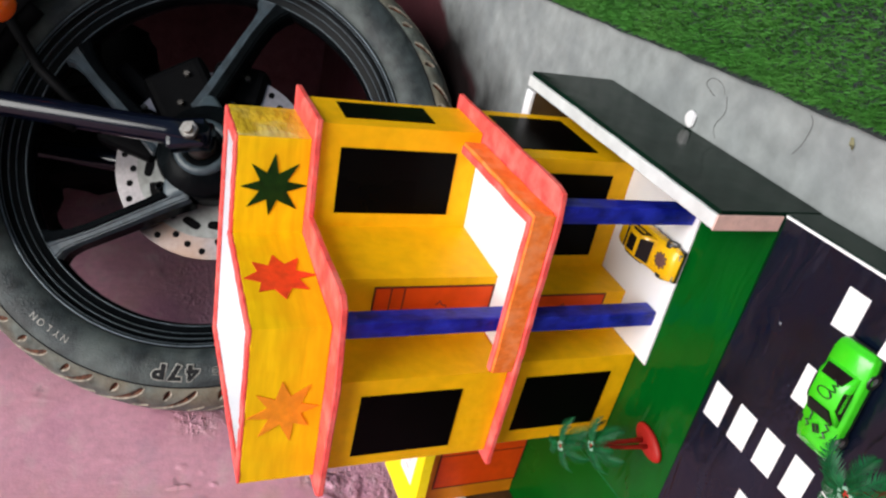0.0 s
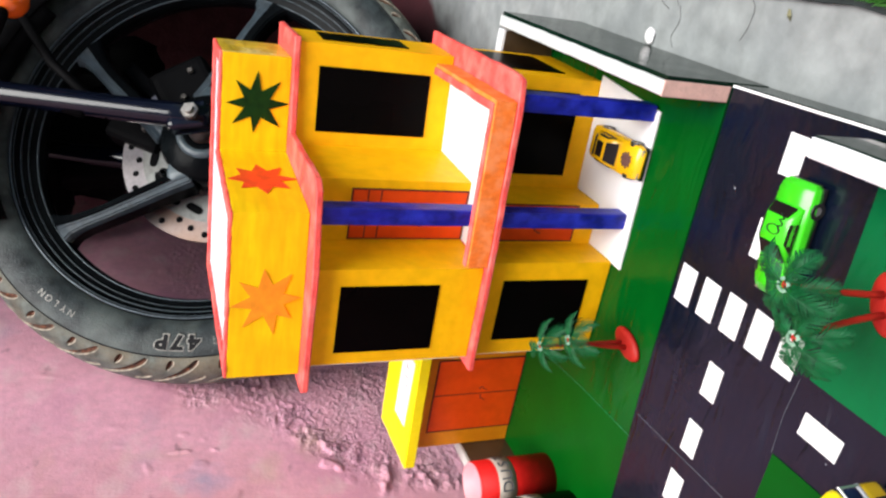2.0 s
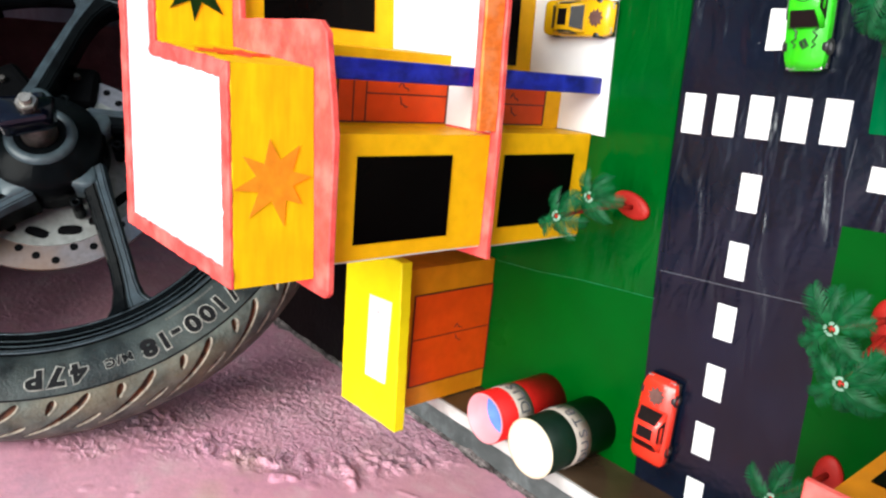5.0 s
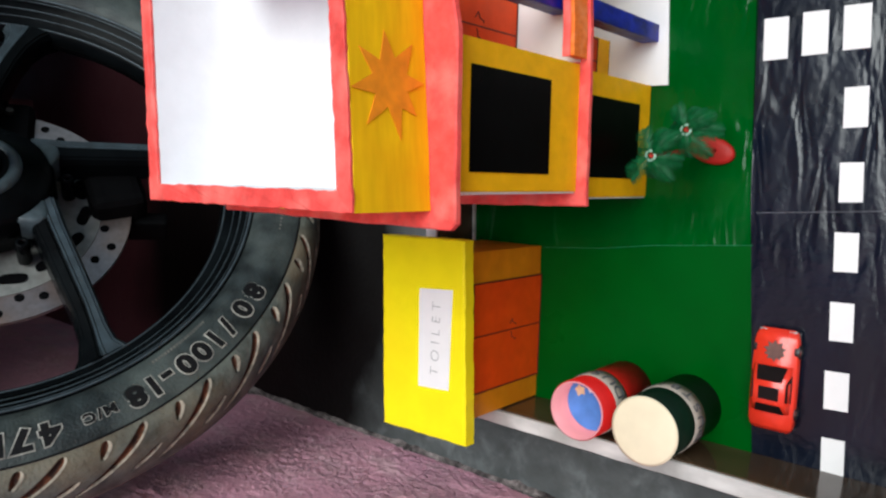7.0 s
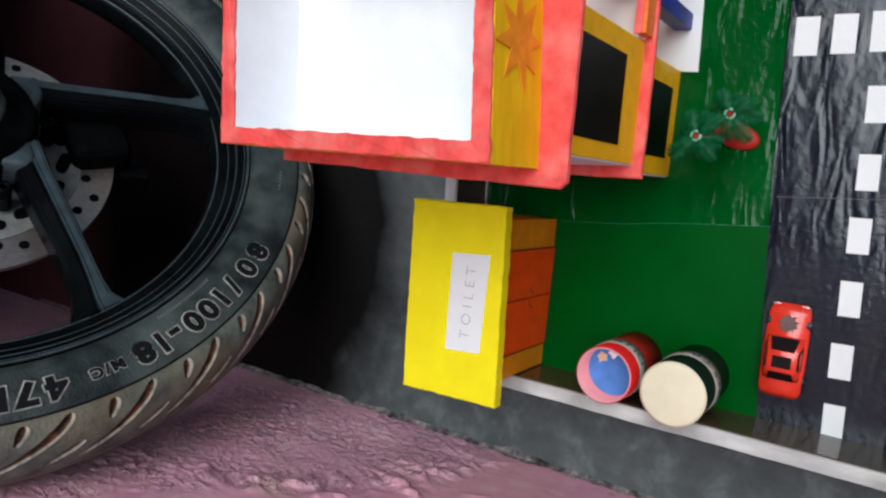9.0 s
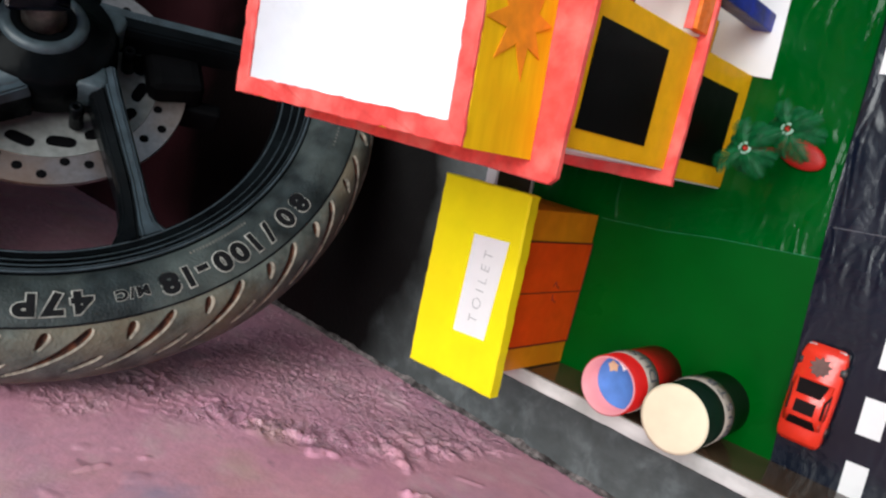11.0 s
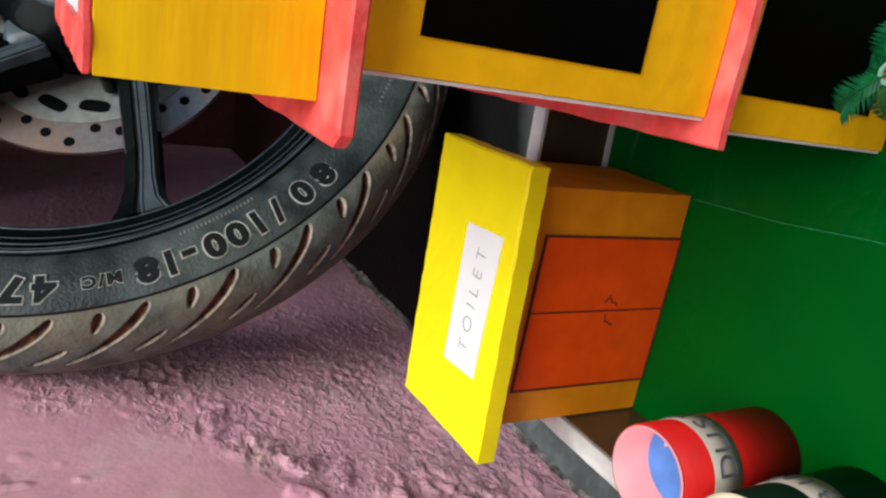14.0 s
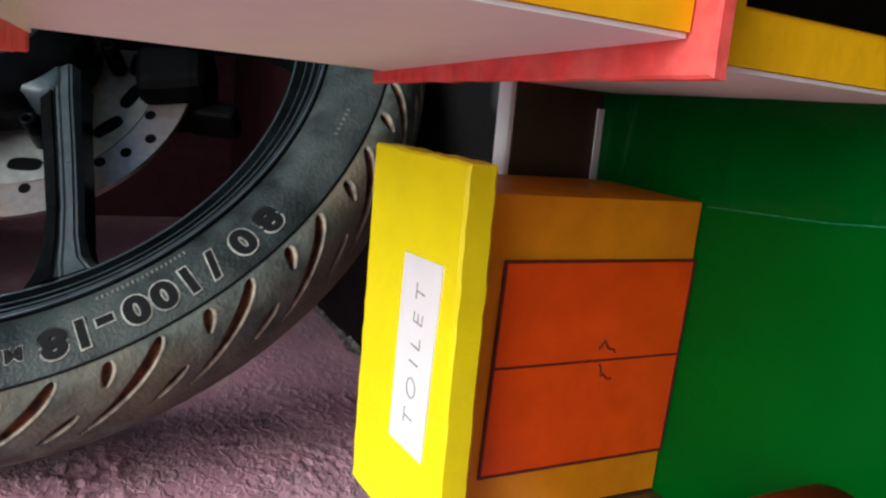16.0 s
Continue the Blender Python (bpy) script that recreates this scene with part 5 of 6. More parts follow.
def palm(x, y, turn, trunks, seed, label):
    rnd = random.Random(seed)
    p = thing("toy_palm", label, "toy palm tree", (x, y, 0.0010), turn, "toy palms on the lawns")
    foot = bmesh.new()
    bmesh.ops.create_uvsphere(foot, u_segments=28, v_segments=14, radius=1.0)
    for v in foot.verts:
        v.co = Vector((v.co.x * 0.0165, v.co.y * 0.0092, max(0.0, v.co.z) ** 0.6 * 0.0050))
    part("base", foot, PLASTIC_RED, p, "red plastic oval base", True)
    for tx, ty, h, lean_x, lean_y, size in trunks:
        pts = [(tx + lean_x * (i / 6) ** 1.5, ty + lean_y * (i / 6) ** 1.5, 0.004 + (h - 0.004) * i / 6) for i in range(7)]
        trunk = part("trunk", tube(pts, 0.0019, 8, 0.7), PLASTIC_RED, p, "thin red plastic trunk", True)
        top = Vector(pts[-1])
        nut = bmesh.new()
        bmesh.ops.create_icosphere(nut, subdivisions=2, radius=0.0021)
        part("crown_knob", moved(nut, pose(*top)), PLASTIC_RED, trunk, "red knob", True)
        ring = revolve([(0.0022, -0.0004), (0.0037, -0.0006), (0.0038, 0.0002), (0.0023, 0.0006)], 16)
        part("crown_ring", moved(ring, pose(top.x, top.y, top.z + 0.0016)), PALE_RING, trunk, "pale green ring")
        k = 8
        for i in range(k):
            ob = new("frond", rnd.choice(FRONDS))
            ob.parent = trunk
            s = size * rnd.uniform(0.88, 1.12)
            up = -12 if i % 2 else 10
            ob.matrix_basis = Matrix.Translation(top + Vector((0, 0, 0.0006 * (i % 3)))) @ pose(0, 0, 0, 0, up + rnd.uniform(-9, 9), 360 * i / k + rnd.uniform(-14, 14)) @ Matrix.Diagonal((s, s, s, 1))
    return p


palm(-0.3450, 0.3215, 75, [(-0.003, 0.0, 0.0565, 0.0008, -0.0110, 0.74), (0.003, 0.001, 0.0665, 0.0072, 0.0080, 0.74)], 1, "small green plastic palm on a red base by the house")
palm(-0.2130, 0.1540, 25, [(0.005, 0.0, 0.065, 0.006, 0.002, 0.78), (-0.005, 0.0, 0.063, -0.008, -0.002, 0.78)], 2, "green plastic twin palm on a red base beside the road")
palm(-0.3765, 0.1420, 10, [(0.005, 0.0, 0.070, 0.006, 0.002, 0.82), (-0.005, 0.0, 0.066, -0.012, -0.002, 0.82)], 3, "green plastic twin palm on a red base on the lawn")
palm(-0.4790, 0.1520, 5, [(0.005, 0.0, 0.070, 0.006, 0.002, 0.82), (-0.005, 0.0, 0.066, -0.012, -0.002, 0.82)], 4, "green plastic twin palm on a red base near the wall")


# ---------------------------------------------------------------- the second card house, in front
def card_house():
    h = thing("card_house", "orange and yellow card model house with black windows", "model house", (0, 0, 0))
    part("storey", prism([(-0.525, -0.050), (-0.401, -0.050), (-0.401, 0.101), (-0.525, 0.101)], 0.0018, 0.170, 0.012, 0.0003, 0.0005), ORANGE_WALL, h, "orange paper walls")
    part("bay", prism([(-0.4008, -0.050), (-0.379, -0.050), (-0.379, 0.066), (-0.4008, 0.066)], 0.0018, 0.170, 0.012, 0.0003, 0.0005), AMBER, h, "yellow paper bay")
    part("porch_floor", sheet([(-0.400, 0.067), (-0.400, 0.103), (-0.338, 0.106), (-0.330, -0.04), (-0.378, -0.04), (-0.378, 0.067)], 0.0018, 0.0010), PLAIN_PAPER, h, "white paper porch floor")
    part("roof_slab", prism([(-0.531, -0.056), (-0.373, -0.056), (-0.373, 0.070), (-0.395, 0.072), (-0.395, 0.107), (-0.531, 0.107)], 0.1702, 0.1745, 0.008, 0.0006, 0.0006), SALMON, h, "coral red roof slab")
    part("pillar", wobble(box(-0.349, -0.335, 0.028, 0.042, 0.003, 0.110, 0.001), 0.0004), BLUE, h, "blue painted pillar")
    for z0, z1 in ((0.020, 0.062), (0.092, 0.140)):
        part("window_pane", upright(box(-0.0115, 0.0115, 0, z1 - z0, 0, 0.0007), -0.401, 0.083, z0, 90), BLACK_FILM, h, "black film window")
    return h


card_house()


# ---------------------------------------------------------------- the motorcycle behind the model
HUB = Vector((-0.3927, 0.8899, 0.2612))
AXLE = Vector((0.6520, -0.6815, 0.3323)).normalized()
RISE = (Vector((0, 0, 1)) - AXLE * AXLE.z).normalized()
BACK = RISE.cross(AXLE)
WHEEL = Matrix.Translation(HUB) @ Matrix((BACK, RISE, AXLE)).transposed().to_4x4()


def tyre_mesh():
    """Tyre with its sidewalls and slanting crescent grooves: x, y in the wheel's plane, z along the axle."""
    prof = [(0.2375, 0.0270), (0.2400, 0.0310), (0.2460, 0.0352), (0.2545, 0.0385), (0.2640, 0.0400), (0.2740, 0.0398), (0.2820, 0.0382), (0.2830, 0.0376), (0.2845, 0.0374)]
    side, fine, rough = len(prof), 84, 9
    for i in range(1, fine + 1):
        a = i / fine
        prof.append((0.2845 + 0.0240 * math.sin(a * math.pi / 2), 0.0374 * math.cos(a * math.pi / 2)))
    half = len(prof)
    for i in range(1, rough + 1):
        a = 1 - i / rough
        prof.append((0.2845 + 0.0240 * math.sin(a * math.pi / 2), -0.0374 * math.cos(a * math.pi / 2)))
    full = prof + [(r, -z) for r, z in prof[side - 2::-1]]
    n, k = 1984, len(full)
    pitch = 2 * math.pi / 31

    def groove(s, th):
        """How far a place lies inside a groove (1 in its middle, 0 and less outside), and on which side of its middle."""
        best, side_of, gap = -1.0, 0.0, 1.0
        for s0, s1, lean, shift, width in ((0.05, 0.88, 0.25, 0.30, 0.088), (0.06, 0.38, 0.10, 0.80, 0.055), (0.58, 0.84, 0.24, 0.86, 0.062)):
            if s0 < s < s1:
                u = ((th + lean * s ** 1.6) / pitch - shift + 0.5) % 1.0 - 0.5
                f = (s - s0) / (s1 - s0)
                w = width * math.sin(math.pi * f ** 0.8) ** 0.6 + 1e-4
                g = 1.0 - abs(u) / w
                if g > best:
                    best, side_of, gap = g, u, (u - w) * (1.0 + 0.5 * (1 - math.sin(math.pi * f)))
        return best, side_of, gap

    verts, inside, lip = [], [], []
    for i in range(n):
        th = 2 * math.pi * i / n
        c, d = math.cos(th), math.sin(th)
        for q, (r, z) in enumerate(full):
            g, u, gap = groove((q - side + 1) / fine, th) if side <= q < half else (-1.0, 0.0, 1.0)
            if g > 0:
                cut = 0.0042 * min(1.0, g * 2.2)
                l = math.hypot(r - 0.262, z)
                r, z = r - cut * (r - 0.262) / l, z - cut * z / l
            edge = math.exp(-((gap - 0.010) / 0.024) ** 2) if u > 0 else 0.0
            if edge > 0.05 and g <= 0:
                l = math.hypot(r - 0.262, z)
                r, z = r + 0.0006 * edge * (r - 0.262) / l, z + 0.0006 * edge * z / l
            inside.append(g)
            lip.append(edge)
            verts.append((r * c, r * d, z))
    faces, kinds = [], []
    for i in range(n):
        for q in range(k - 1):
            a, b = i * k + q, ((i + 1) % n) * k + q
            faces.append((a, b, b + 1, a + 1))
            kinds.append(1 if q >= side - 2 and q <= k - side else 0)
    me = bpy.data.meshes.new("tyre")
    me.from_pydata(verts, [], faces)
    for mat in (RUBBER, TREAD):
        me.materials.append(mat)
    me.attributes.new("groove", "FLOAT", "POINT").data.foreach_set("value", inside)
    me.attributes.new("lip", "FLOAT", "POINT").data.foreach_set("value", lip)
    me.polygons.foreach_set("material_index", kinds)
    me.polygons.foreach_set("use_smooth", [True] * len(kinds))
    return me


def spoke():
    """One cast spoke along +x with a flared foot and raised grey edges."""
    secs = [(0.046, 0.0150, 0.020, 0.0300), (0.075, 0.0135, 0.018, 0.0250), (0.120, 0.0130, 0.0165, 0.0180), (0.160, 0.0122, 0.0155, 0.0115), (0.184, 0.0132, 0.015, 0.0060), (0.200, 0.0175, 0.015, 0.0015), (0.212, 0.0270, 0.016, -0.0010)]
    bm = bmesh.new()
    rings = []
    for x, w, d, o in secs:
        rings.append([bm.verts.new(c) for c in ((x, o - w, -d), (x, o - w, d * 0.35), (x, o - w * 0.80, d * 0.80), (x, o - w * 0.10, d), (x, o + w * 0.10, d * 0.86), (x, o + w * 0.72, d * 0.90), (x, o + w, d * 0.45), (x, o + w, -d))])
    for p, q in zip(rings, rings[1:]):
        for j in range(8):
            bm.faces.new((p[j], p[(j + 1) % 8], q[(j + 1) % 8], q[j]))
    bm.faces.new(rings[0][::-1])
    bm.faces.new(rings[-1])
    bmesh.ops.recalc_face_normals(bm, faces=bm.faces[:])
    bmesh.ops.bevel(bm, geom=[e for e in bm.edges if e.calc_face_angle(0) > 0.5], offset=0.0016, segments=2, affect="EDGES")
    return bm


def sidewall_text(text, start, radius, size, z, bold=0.0):
    """Characters round the sidewall, tops outwards, reading clockwise from outside."""
    bms = []
    for i, ch in enumerate(text):
        a = start[i]
        b = letters(ch, size, 0.0005, 1.0, bold)
        wide = 1.16 if bold and ch not in "/1" else 1.0
        bms.append(moved(b, pose(radius * math.cos(radians(a)), radius * math.sin(radians(a)), z, 0, 0, a - 90) @ Matrix.Diagonal((wide, 1, 1, 1))))
    return join(*bms)


def ring_arc(profile, a0, a1, n):
    """Part of a ring from (radius, z) pairs between two angles, closed at its ends."""
    bm = bmesh.new()
    rings = []
    for i in range(n + 1):
        a = radians(a0 + (a1 - a0) * i / n)
        rings.append([bm.verts.new((r * math.cos(a), r * math.sin(a), z)) for r, z in profile])
    k = len(profile)
    for p, q in zip(rings, rings[1:]):
        for j in range(k):
            bm.faces.new((p[j], q[j], q[(j + 1) % k], p[(j + 1) % k]))
    bm.faces.new(rings[0])
    bm.faces.new(rings[-1][::-1])
    bmesh.ops.recalc_face_normals(bm, faces=bm.faces[:])
    return bm


def rugged(x0, x1, y0, y1, z0, z1, amount, seed):
    """A rounded mass with an uneven outline, for the crowded parts behind the wheel."""
    bm = box(x0, x1, y0, y1, z0, z1)
    bmesh.ops.subdivide_edges(bm, edges=bm.edges[:], cuts=9, use_grid_fill=True)
    for v in bm.verts:
        v.co += noise.noise_vector(v.co * 11 + Vector((seed, 0, 0))) * amount + noise.noise_vector(v.co * 34 + Vector((0, seed, 0))) * amount * 0.45
    return bm


def motorcycle():
    m = thing("motorcycle", "parked black motorcycle, front wheel with worn tyre and disc brake", "motorcycle")
    m.matrix_basis = WHEEL

    tyre = new("tyre", tyre_mesh())
    tyre.parent = m
    tagged(tyre, "worn dusty black rubber tyre with slanted grooves")
    for text, start, size in (("80/100-18", (-140.4, -144.9, -149.6, -153.0, -156.4, -159.9, -163.6, -166.4, -169.6), 0.0225),
                              ("M/C", (-174.0, -175.7, -177.3), 0.0105), ("47P", (176.9, 172.9, 169.1), 0.0225)):
        part("size_letters", sidewall_text(text, start, 0.2655, size, 0.0397, size * 0.098), LETTER, tyre, "pale raised outline of tyre size letters")
        part("size_letters_face", sidewall_text(text, start, 0.2655, size, 0.0401, size * 0.054), LETTER_DARK, tyre, "dark raised tyre size letters")
    part("small_letters", sidewall_text("NYLON", (144.9, 142.6, 140.2, 137.8, 135.4), 0.2650, 0.0110, 0.0398), LETTER, tyre, "small raised letters")
    marks = [moved(box(-0.0032, 0.0032, -0.0065, 0.0065, 0, 0.0008), pose(0.2600 * math.cos(radians(a)), 0.2600 * math.sin(radians(a)), 0.0397, 0, 0, a - 90)) for a in (33, 30.5, 28, 25.5, 20, 17.5, 15, 12.5)]
    part("maker_mark", join(*marks, moved(revolve([(0.0060, 0), (0.0085, 0), (0.0085, 0.0008), (0.0060, 0.0008)], 24), pose(0.2610 * math.cos(radians(6.3)), 0.2610 * math.sin(radians(6.3)), 0.0397))), LETTER, tyre, "worn raised maker's mark")

    def arrow(k, z):
        a = join(box(-0.032, 0.012, -0.0035 * k, 0.0035 * k, 0, 0.0006), moved(cylinder(0.012 * k, 0.012 * k, 0, 0.0006, 3), pose(0.022, 0, 0)))
        return moved(a, pose(0.2625 * math.cos(radians(-25)), 0.2625 * math.sin(radians(-25)), z, 0, 0, -25 + 90))

    part("turn_arrow", arrow(1.0, 0.0398), LETTER, tyre, "pale raised arrow outline")
    part("turn_arrow_face", arrow(0.55, 0.0402), RUBBER, tyre, "dark arrow face")
    for r0, a0, a1, n in ((0.2470, -151, -164, 19), (0.2655, -119, -124.5, 6)):
        bars = []
        for q in range(n):
            a = a0 + (a1 - a0) * (q + 0.5) / n
            bars.append(moved(box(-0.0007, 0.0007, -0.0011, 0.0011, 0, 0.0005), pose(r0 * math.cos(radians(a)), r0 * math.sin(radians(a)), 0.0358 if r0 < 0.26 else 0.0397, 0, 0, a - 90)))
        part("small_marks", join(*bars), RUBBER_PALE, tyre, "row of tiny worn moulded marks")
    part("edge_line", revolve([(0.2821, 0.0382), (0.2828, 0.0388), (0.2836, 0.0381), (0.2828, 0.0374)], 240), LETTER_DARK, tyre, "moulded line at the shoulder")

    rim = part("rim", revolve([(0.2395, 0.0290), (0.2380, 0.0312), (0.2345, 0.0300), (0.2325, 0.0250), (0.2285, 0.0235), (0.2265, 0.0205), (0.2225, 0.0195), (0.2195, 0.0150), (0.2140, 0.0140), (0.2095, 0.0100), (0.2080, 0.0),
                               (0.2095, -0.0100), (0.2140, -0.0140), (0.2225, -0.0195), (0.2325, -0.0250), (0.2345, -0.0300), (0.2380, -0.0312), (0.2395, -0.0290)], 160), ALLOY, m, "black cast alloy rim")
    for p in rim.data.polygons:
        p.use_smooth = True
    # ridges coloured grey to give the black rim its highlight lines
    for r, z, w, lab in ((0.2364, 0.0310, 0.0014, "rim lip in highlight grey"), (0.2335, 0.0285, 0.0005, "fine grey ridge"), (0.2275, 0.0222, 0.0007, "fine grey ridge"), (0.2210, 0.0172, 0.0005, "fine grey ridge"), (0.2120, 0.0124, 0.0009, "inner edge in highlight grey")):
        part("rim_ridge", revolve([(r - w, z - 0.0006), (r - 0.5 * w, z + 0.0009), (r + 0.5 * w, z + 0.0009), (r + w, z + 0.0004)], 160), ALLOY_EDGE, rim, lab, True)
    for i in range(5):
        sp = part("spoke", spoke(), ALLOY, rim, "black cast spoke with sheen coloured onto its blue-grey side")
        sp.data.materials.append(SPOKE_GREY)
        # outward faces on the +y side take a grey standing for sheen on black
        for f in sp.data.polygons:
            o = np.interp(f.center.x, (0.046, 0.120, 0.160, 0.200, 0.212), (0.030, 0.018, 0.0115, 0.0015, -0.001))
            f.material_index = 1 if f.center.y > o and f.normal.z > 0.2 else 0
        sp.data.transform(pose(0, 0, 0, 0, 0, 47 + 72 * i))
        bars = [moved(box(-0.0010, 0.0010, -0.0016, 0.0016, 0, 0.0005), pose(0.128 + 0.0042 * q, 0.0225 - 0.0042 * q * 0.17, 0.0142 - 0.0002 * q)) for q in range(10)]
        part("cast_letters", moved(join(*bars), pose(0, 0, 0, 0, 0, 47 + 72 * i)), HUB_GREY, sp, "row of tiny worn cast marks")
    hub = part("hub", revolve([(0.012, 0.034), (0.030, 0.034), (0.033, 0.030), (0.040, 0.029), (0.044, 0.025), (0.056, 0.022), (0.060, 0.014), (0.060, -0.020), (0.012, -0.030)], 64), ALLOY, m, "black cast hub", True)
    outline = []
    for q in range(180):
        d = ((2 * q - 67 + 36) % 72) - 36
        r = 0.0505 + 0.022 * math.exp(-(d / 16.0) ** 2)
        outline.append((r * math.cos(radians(2 * q)), r * math.sin(radians(2 * q))))
    part("hub_plate", prism(outline, -0.012, 0.0190, 1.0, 0.0, 0.0030), HUB_GREY, hub, "blue-grey cast hub plate running out into the spokes", True)
    part("hub_collar", revolve([(0.0240, 0.0190), (0.0240, 0.0330), (0.0265, 0.0350), (0.0320, 0.0345), (0.0350, 0.0310), (0.0365, 0.0190)], 64), HUB_GREY, hub, "raised cast collar", True)
    for i in range(5):
        a = radians(48 + 72 * i)
        boss = part("boss", moved(revolve([(0.0045, -0.004), (0.0045, 0.004), (0.0085, 0.004), (0.0100, 0.001), (0.0105, -0.030), (0.0045, -0.030)], 24), pose(0.070 * math.cos(a), 0.070 * math.sin(a), -0.002) @ Matrix.Diagonal((0.60, 0.60, 0.85, 1))), ALLOY, hub, "hollow cast boss", True)
        for q in range(3):
            d = 50 + 72 * i + 17 * q
            pad = part("cast_pad", moved(revolve([(0.0, 0.0), (0.0042, 0.0), (0.0046, 0.0008), (0.0052, 0.0008), (0.0056, -0.0004)], 20), pose(0.0435 * math.cos(radians(d)), 0.0435 * math.sin(radians(d)), 0.0191)), SPOKE_GREY, hub, "small round cast pad", True)
            part("cast_mark", moved(join(box(-0.0022, 0.0022, -0.0005, 0.0005, 0, 0.0007), box(-0.0005, 0.0005, -0.0022, 0.0022, 0, 0.0007)), pose(0.0435 * math.cos(radians(d)), 0.0435 * math.sin(radians(d)), 0.0191, 0, 0, 23 * q + 31 * i)), HUB_GREY, pad, "cast mark")

    disc = part("brake_disc", revolve([(0.0965, -0.0330), (0.1250, -0.0330), (0.1255, -0.0345), (0.1250, -0.0375), (0.0965, -0.0375)], 128), DISC, m, "drilled steel brake disc")
    hole = bpy.data.meshes.new("disc_hole")
    hb = cylinder(0.0042, 0.0042, -0.0332, -0.0326, 14)
    hb.to_mesh(hole)
    hb.free()
    hole.materials.append(BIKE_BLACK)
    for i in range(36):
        h = new("disc_hole", hole)
        h.parent = disc
        h.matrix_basis = pose((0.1028, 0.1090, 0.1150)[i % 3] * math.cos(radians(10 * i)), (0.1028, 0.1090, 0.1150)[i % 3] * math.sin(radians(10 * i)), 0)
    carrier = revolve([(0.050, -0.0310), (0.0978, -0.0322), (0.0980, -0.0365), (0.050, -0.0360)], 96)
    part("disc_carrier", carrier, CARRIER, disc, "pale pressed carrier")
    slot = bpy.data.meshes.new("carrier_slot")
    sb = prism([(0.0118 * abs(math.cos(radians(15 * q))) ** 0.6 * (1 if math.cos(radians(15 * q)) > 0 else -1), 0.0060 * abs(math.sin(radians(15 * q))) ** 0.7 * (1 if q < 12 else -0.8) + 0.0012 * math.cos(radians(15 * q))) for q in range(24)], 0.0, 0.0030, 0.01, 0.0, 0.0)
    sb.to_mesh(slot)
    sb.free()
    slot.materials.append(BIKE_BLACK)
    for i in range(16):
        s = new("carrier_slot", slot)
        s.parent = disc
        s.matrix_basis = pose(0.083 * math.cos(radians(22.5 * i)), 0.083 * math.sin(radians(22.5 * i)), -0.0340, 0, 0, 22.5 * i + 72)
    cal = part("caliper", join(box(0.085, 0.138, -0.034, 0.034, -0.075, -0.010, 0.012, 3), moved(box(0.120, 0.160, -0.008, 0.008, -0.070, -0.040, 0.004), pose(0, 0, 0, 0, 0, -14))), BIKE_BLACK, m, "black brake caliper")
    cal.matrix_basis = pose(0, 0, 0, 0, 0, -95)
    bracket = part("caliper_bracket", join(moved(box(0.070, 0.150, -0.030, 0.034, -0.062, -0.020, 0.010, 3), pose(0, 0, 0, 0, 0, 62)), moved(box(0.066, 0.142, -0.042, 0.040, -0.064, -0.018, 0.012, 3), pose(0, 0, 0, 0, 0, 22)),
                                            moved(box(0.080, 0.136, -0.034, 0.038, -0.060, -0.022, 0.012, 3), pose(0, 0, 0, 0, 0, -18)), moved(box(0.10, 0.19, -0.012, 0.012, -0.058, -0.034, 0.008, 3), pose(0, 0, 0, 0, 0, 40))), BIKE_BLACK, m, "black caliper bracket and brake parts")
    for a, r, z in ((68, 0.098, -0.020), (48, 0.112, -0.018), (26, 0.086, -0.017), (14, 0.120, -0.017), (-6, 0.102, -0.018), (-24, 0.116, -0.020)):
        part("bolt", moved(cylinder(0.0042, 0.0036, 0, 0.005, 6), pose(r * math.cos(radians(a)), r * math.sin(radians(a)), z)), STEEL_GRIMY, bracket, "small worn steel bolt")
    part("brake_hose", tube([(0.03, -0.12, -0.06), (0.07, -0.11, -0.065), (0.12, -0.04, -0.07), (0.14, 0.10, -0.07), (0.11, 0.30, -0.06)], 0.005, 10), BIKE_BLACK, m, "black brake hose", True)

    for z, lab in ((0.072, "dark glossy fork leg"), (-0.100, "dark fork leg")):
        leg = part("fork_leg", tube([(-0.004, -0.020, z), (0.006, 0.025, z), (0.022, 0.092, z), (0.050, 0.208, z), (0.087, 0.364, z), (0.138, 0.58, z)], 0.0160, 24, 0.85), FORK, m, lab, True)
        part("axle_clamp", box(-0.017, 0.017, -0.018, 0.030, z - 0.014, z + 0.012, 0.007, 3), FORK, leg, "axle clamp")
    nut = part("axle_nut", join(cylinder(0.0105, 0.0100, 0.083, 0.092, 6), cylinder(0.0130, 0.0130, 0.081, 0.0835, 24), cylinder(0.0062, 0.0056, 0.092, 0.098, 16)), STEEL, m, "dull steel axle nut")
    part("axle", cylinder(0.010, 0.010, -0.11, 0.09, 20), STEEL_GRIMY, m, "steel axle")
    part("spacer", cylinder(0.018, 0.016, 0.030, 0.060, 24), STEEL_GRIMY, m, "grimy steel spacer", True)

    part("front_fender", ring_arc([(0.2560, 0.071), (0.2960, 0.068), (0.3200, 0.050), (0.3330, 0.0), (0.3200, -0.050), (0.2960, -0.068), (0.2560, -0.071), (0.2560, -0.0675), (0.2940, -0.0645), (0.3150, -0.047), (0.3295, 0.0), (0.3150, 0.047), (0.2940, 0.0645), (0.2560, 0.0675)], 4, 112, 52), BIKE_BLACK, m, "black plastic front mudguard", True)
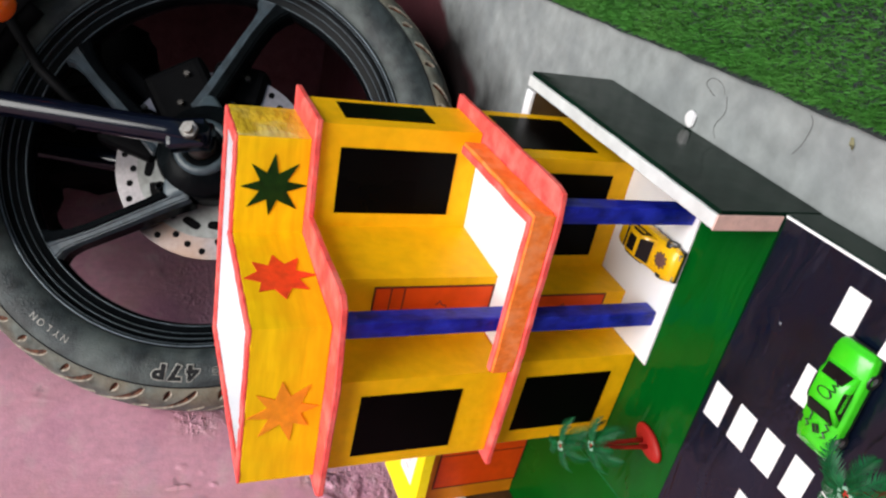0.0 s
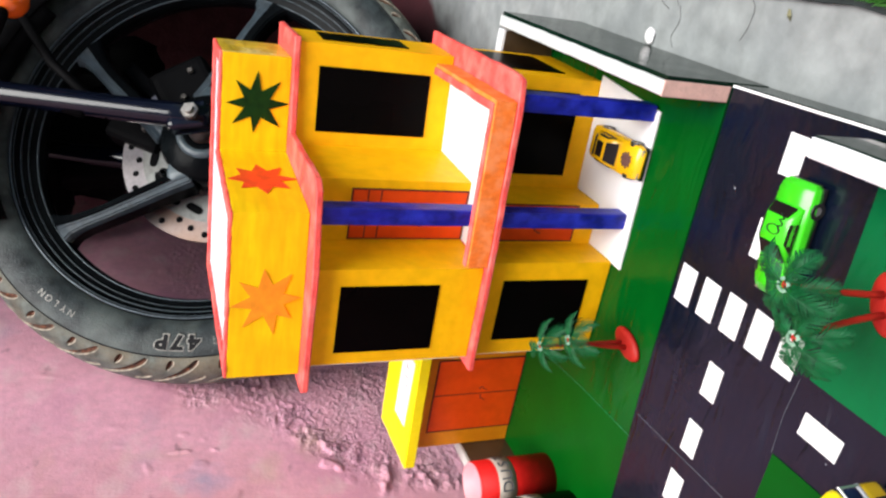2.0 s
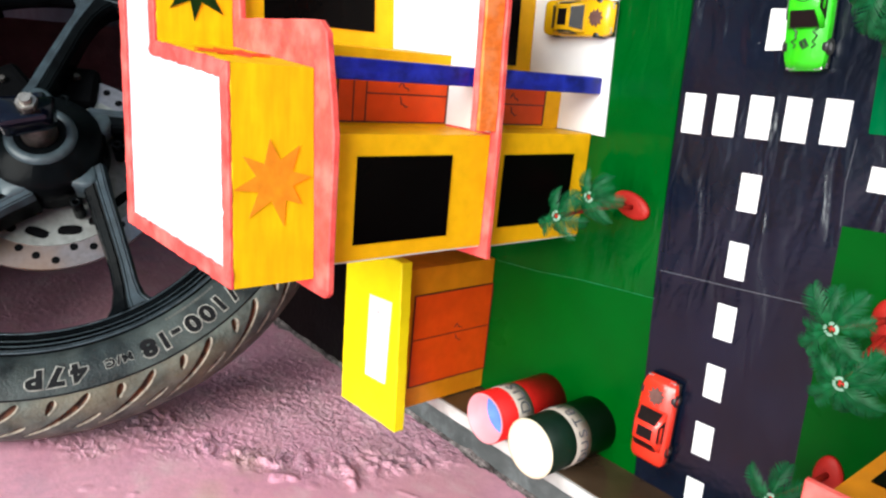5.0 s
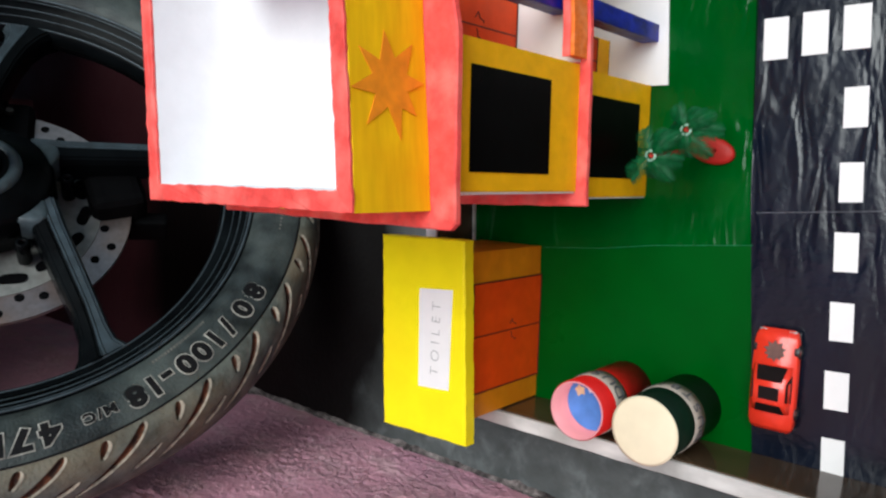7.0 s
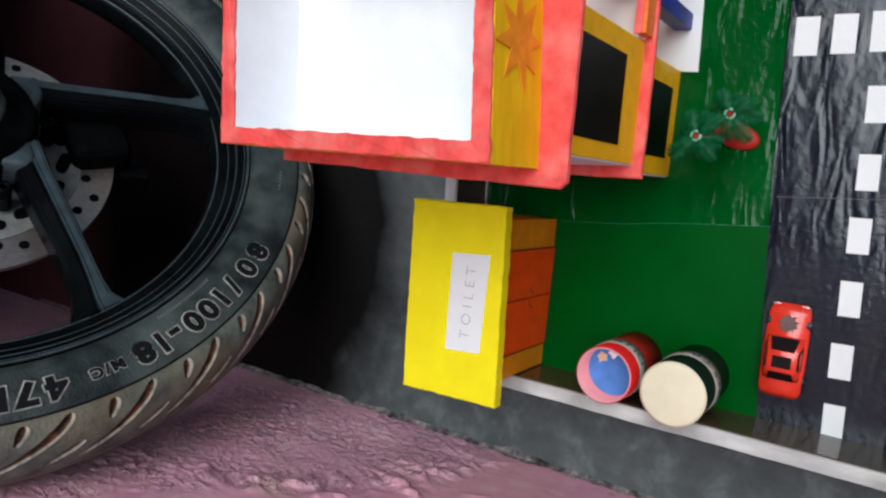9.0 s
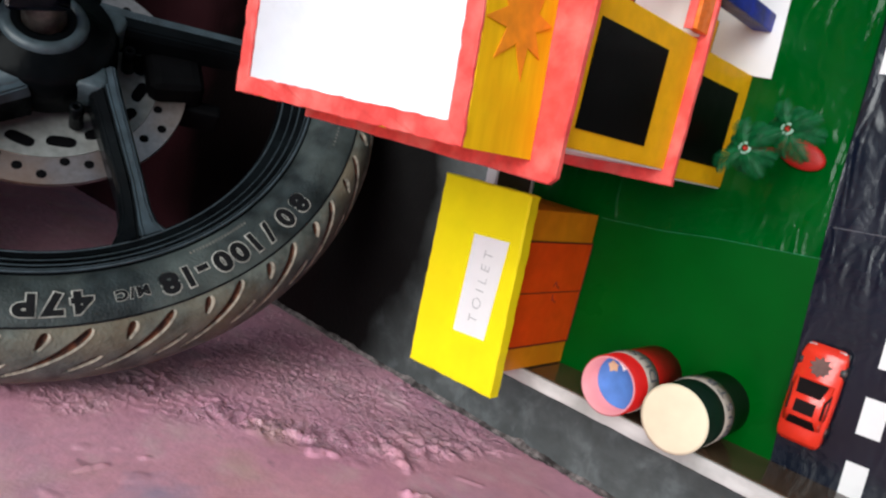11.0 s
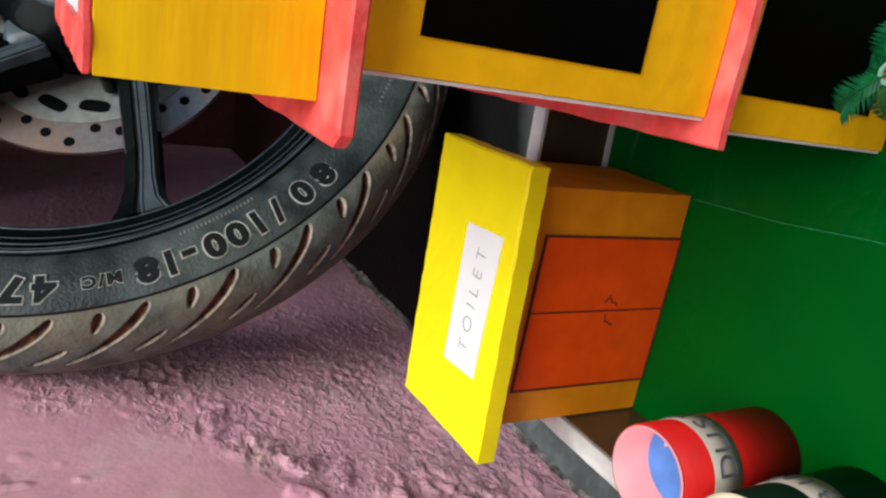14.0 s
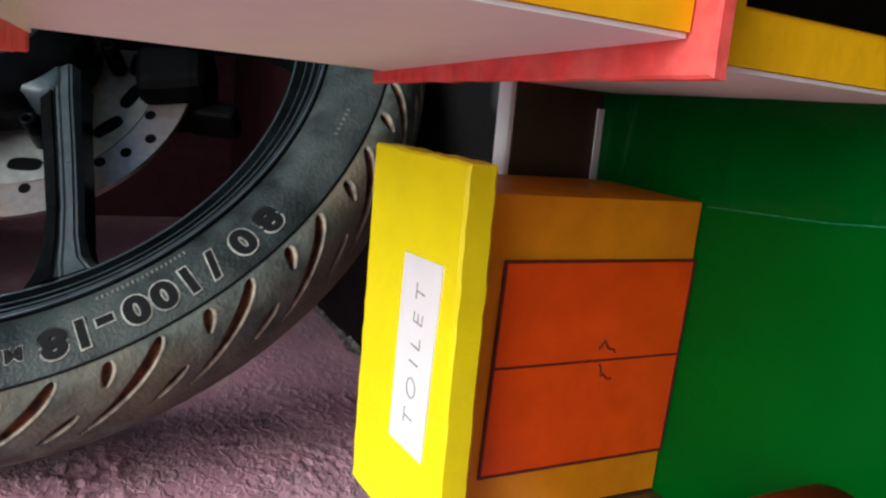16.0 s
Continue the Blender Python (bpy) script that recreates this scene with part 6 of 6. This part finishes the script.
    # added black strip that stands for the deep shade on the sidewall
    part("fender_shade", ring_arc([(0.2430, 0.0560), (0.2570, 0.0690), (0.2600, 0.0690), (0.2600, 0.0650), (0.2440, 0.0520)], 46, 114, 30), BIKE_BLACK, m, "black strip below the mudguard standing for shade on the tyre", True)
    part("fender_stay", tube([(0.012, 0.10, 0.070), (0.09, 0.17, 0.072), (0.17, 0.215, 0.068)], 0.006, 8), BIKE_BLACK, m, "thin black stay", True)
    part("fender_stay", tube([(0.016, 0.13, 0.074), (0.06, 0.22, 0.070), (0.10, 0.275, 0.066)], 0.006, 8), BIKE_BLACK, m, "thin black stay", True)
    part("side_panel", ring_arc([(0.302, 0.095), (0.420, 0.105), (0.420, 0.085), (0.302, 0.078)], 16, 62, 24), BIKE_GREEN, m, "green painted side panel")
    lens = bmesh.new()
    bmesh.ops.create_uvsphere(lens, u_segments=20, v_segments=12, radius=0.022)
    part("indicator", moved(lens, pose(0.145, 0.195, 0.125)), AMBER_LENS, m, "orange indicator lens", True)
    part("indicator_stem", tube([(0.118, 0.195, 0.140), (0.11, 0.26, 0.06), (0.10, 0.34, 0.0)], 0.008, 8), BIKE_BLACK, m, "black indicator stem", True)
    part("leg_guard", rugged(0.04, 0.27, 0.13, 0.50, -0.24, -0.16, 0.03, 3), BIKE_BLACK, m, "black leg guard", True)
    part("front_cowl", rugged(-0.02, 0.10, 0.27, 0.50, -0.22, -0.15, 0.03, 8), BIKE_BLACK, m, "black front cowl", True)
    # out-of-view mass, widened outwards to block side light from the wheel
    part("flank_occluder", box(0.345, 1.05, 0.10, 0.56, -0.16, 0.27, 0.09, 5), BIKE_BLACK, m, "unseen black body mass added to block side light")
    part("engine", join(box(0.40, 0.86, -0.16, 0.22, -0.17, 0.17, 0.08, 5), box(0.36, 0.46, 0.0, 0.30, -0.12, 0.12, 0.04, 4)), BIKE_BLACK, m, "black engine block")
    # out-of-view mass, placed so that the wheel's upper part falls in shade
    part("fairing_occluder", join(box(-0.10, 0.34, 0.44, 0.86, -0.16, 0.26, 0.11, 6), box(0.02, 0.22, 0.36, 0.50, -0.10, 0.15, 0.06, 5)), BIKE_BLACK, m, "unseen black fairing mass added to shade the wheel")
    part("tank", join(box(0.40, 1.00, 0.42, 0.70, -0.14, 0.14, 0.13, 6), box(0.92, 1.45, 0.40, 0.52, -0.12, 0.12, 0.055, 5)), BIKE_BLACK, m, "black tank and seat")
    return m


motorcycle()


# ---------------------------------------------------------------- small things on the floor
def scrap():
    s = thing("white_scrap", "small white plastic scrap on the cement floor", "scrap", (-0.1370, 0.4370, FLOOR))
    b = bmesh.new()
    bmesh.ops.create_icosphere(b, subdivisions=3, radius=0.0058)
    for v in b.verts:
        v.co = Vector((v.co.x * 1.15, v.co.y * 0.8, max(-0.002, v.co.z * 0.5) + 0.002)) + noise.noise_vector(v.co * 160) * 0.0014
    part("lump", b, PLAIN_PAPER, s, "", True)


scrap()


def fibre(points, label):
    """A hair-thin bent fibre lying flat: the bends are rounded off."""
    t = thing("dry_fibre", label, "fibre", (0, 0, FLOOR), group="dry fibres on the floor")
    pts = [Vector((x, y, 0.0003)) for x, y in points]
    for _ in range(3):
        cut = [pts[0]]
        for a, b in zip(pts, pts[1:]):
            cut += [a.lerp(b, 0.25), a.lerp(b, 0.75)]
        pts = cut + [pts[-1]]
    part("strand", tube([tuple(p) for p in pts], 0.00035, 5, 0.5), TWIG, t)


fibre([(-0.1106, 0.4136), (-0.121, 0.408), (-0.1332, 0.4158), (-0.1403, 0.409)], "thin dark bent fibre on the cement floor")
fibre([(-0.1146, 0.4256), (-0.110, 0.4393), (-0.1028, 0.4327), (-0.1048, 0.4204), (-0.1106, 0.4160)], "thin dark looped fibre on the cement floor")
fibre([(-0.0954, 0.3429), (-0.0999, 0.3379), (-0.1134, 0.3391), (-0.1218, 0.3434)], "thin dark curved fibre by the grass mat")


def leaf_bit():
    w = thing("dry_leaf", "tiny dry leaf bit on the cement floor", "leaf", (-0.0990, 0.3078, FLOOR), 25)
    b = bmesh.new()
    b.faces.new([b.verts.new(p) for p in ((-0.004, 0, 0.0006), (-0.001, -0.0016, 0.0012), (0.0035, -0.0006, 0.0008), (0.004, 0.0010, 0.0010), (0.0, 0.0018, 0.0015))])
    bmesh.ops.solidify(b, geom=b.faces[:], thickness=0.0004)
    part("blade", b, WEED, w)


leaf_bit()
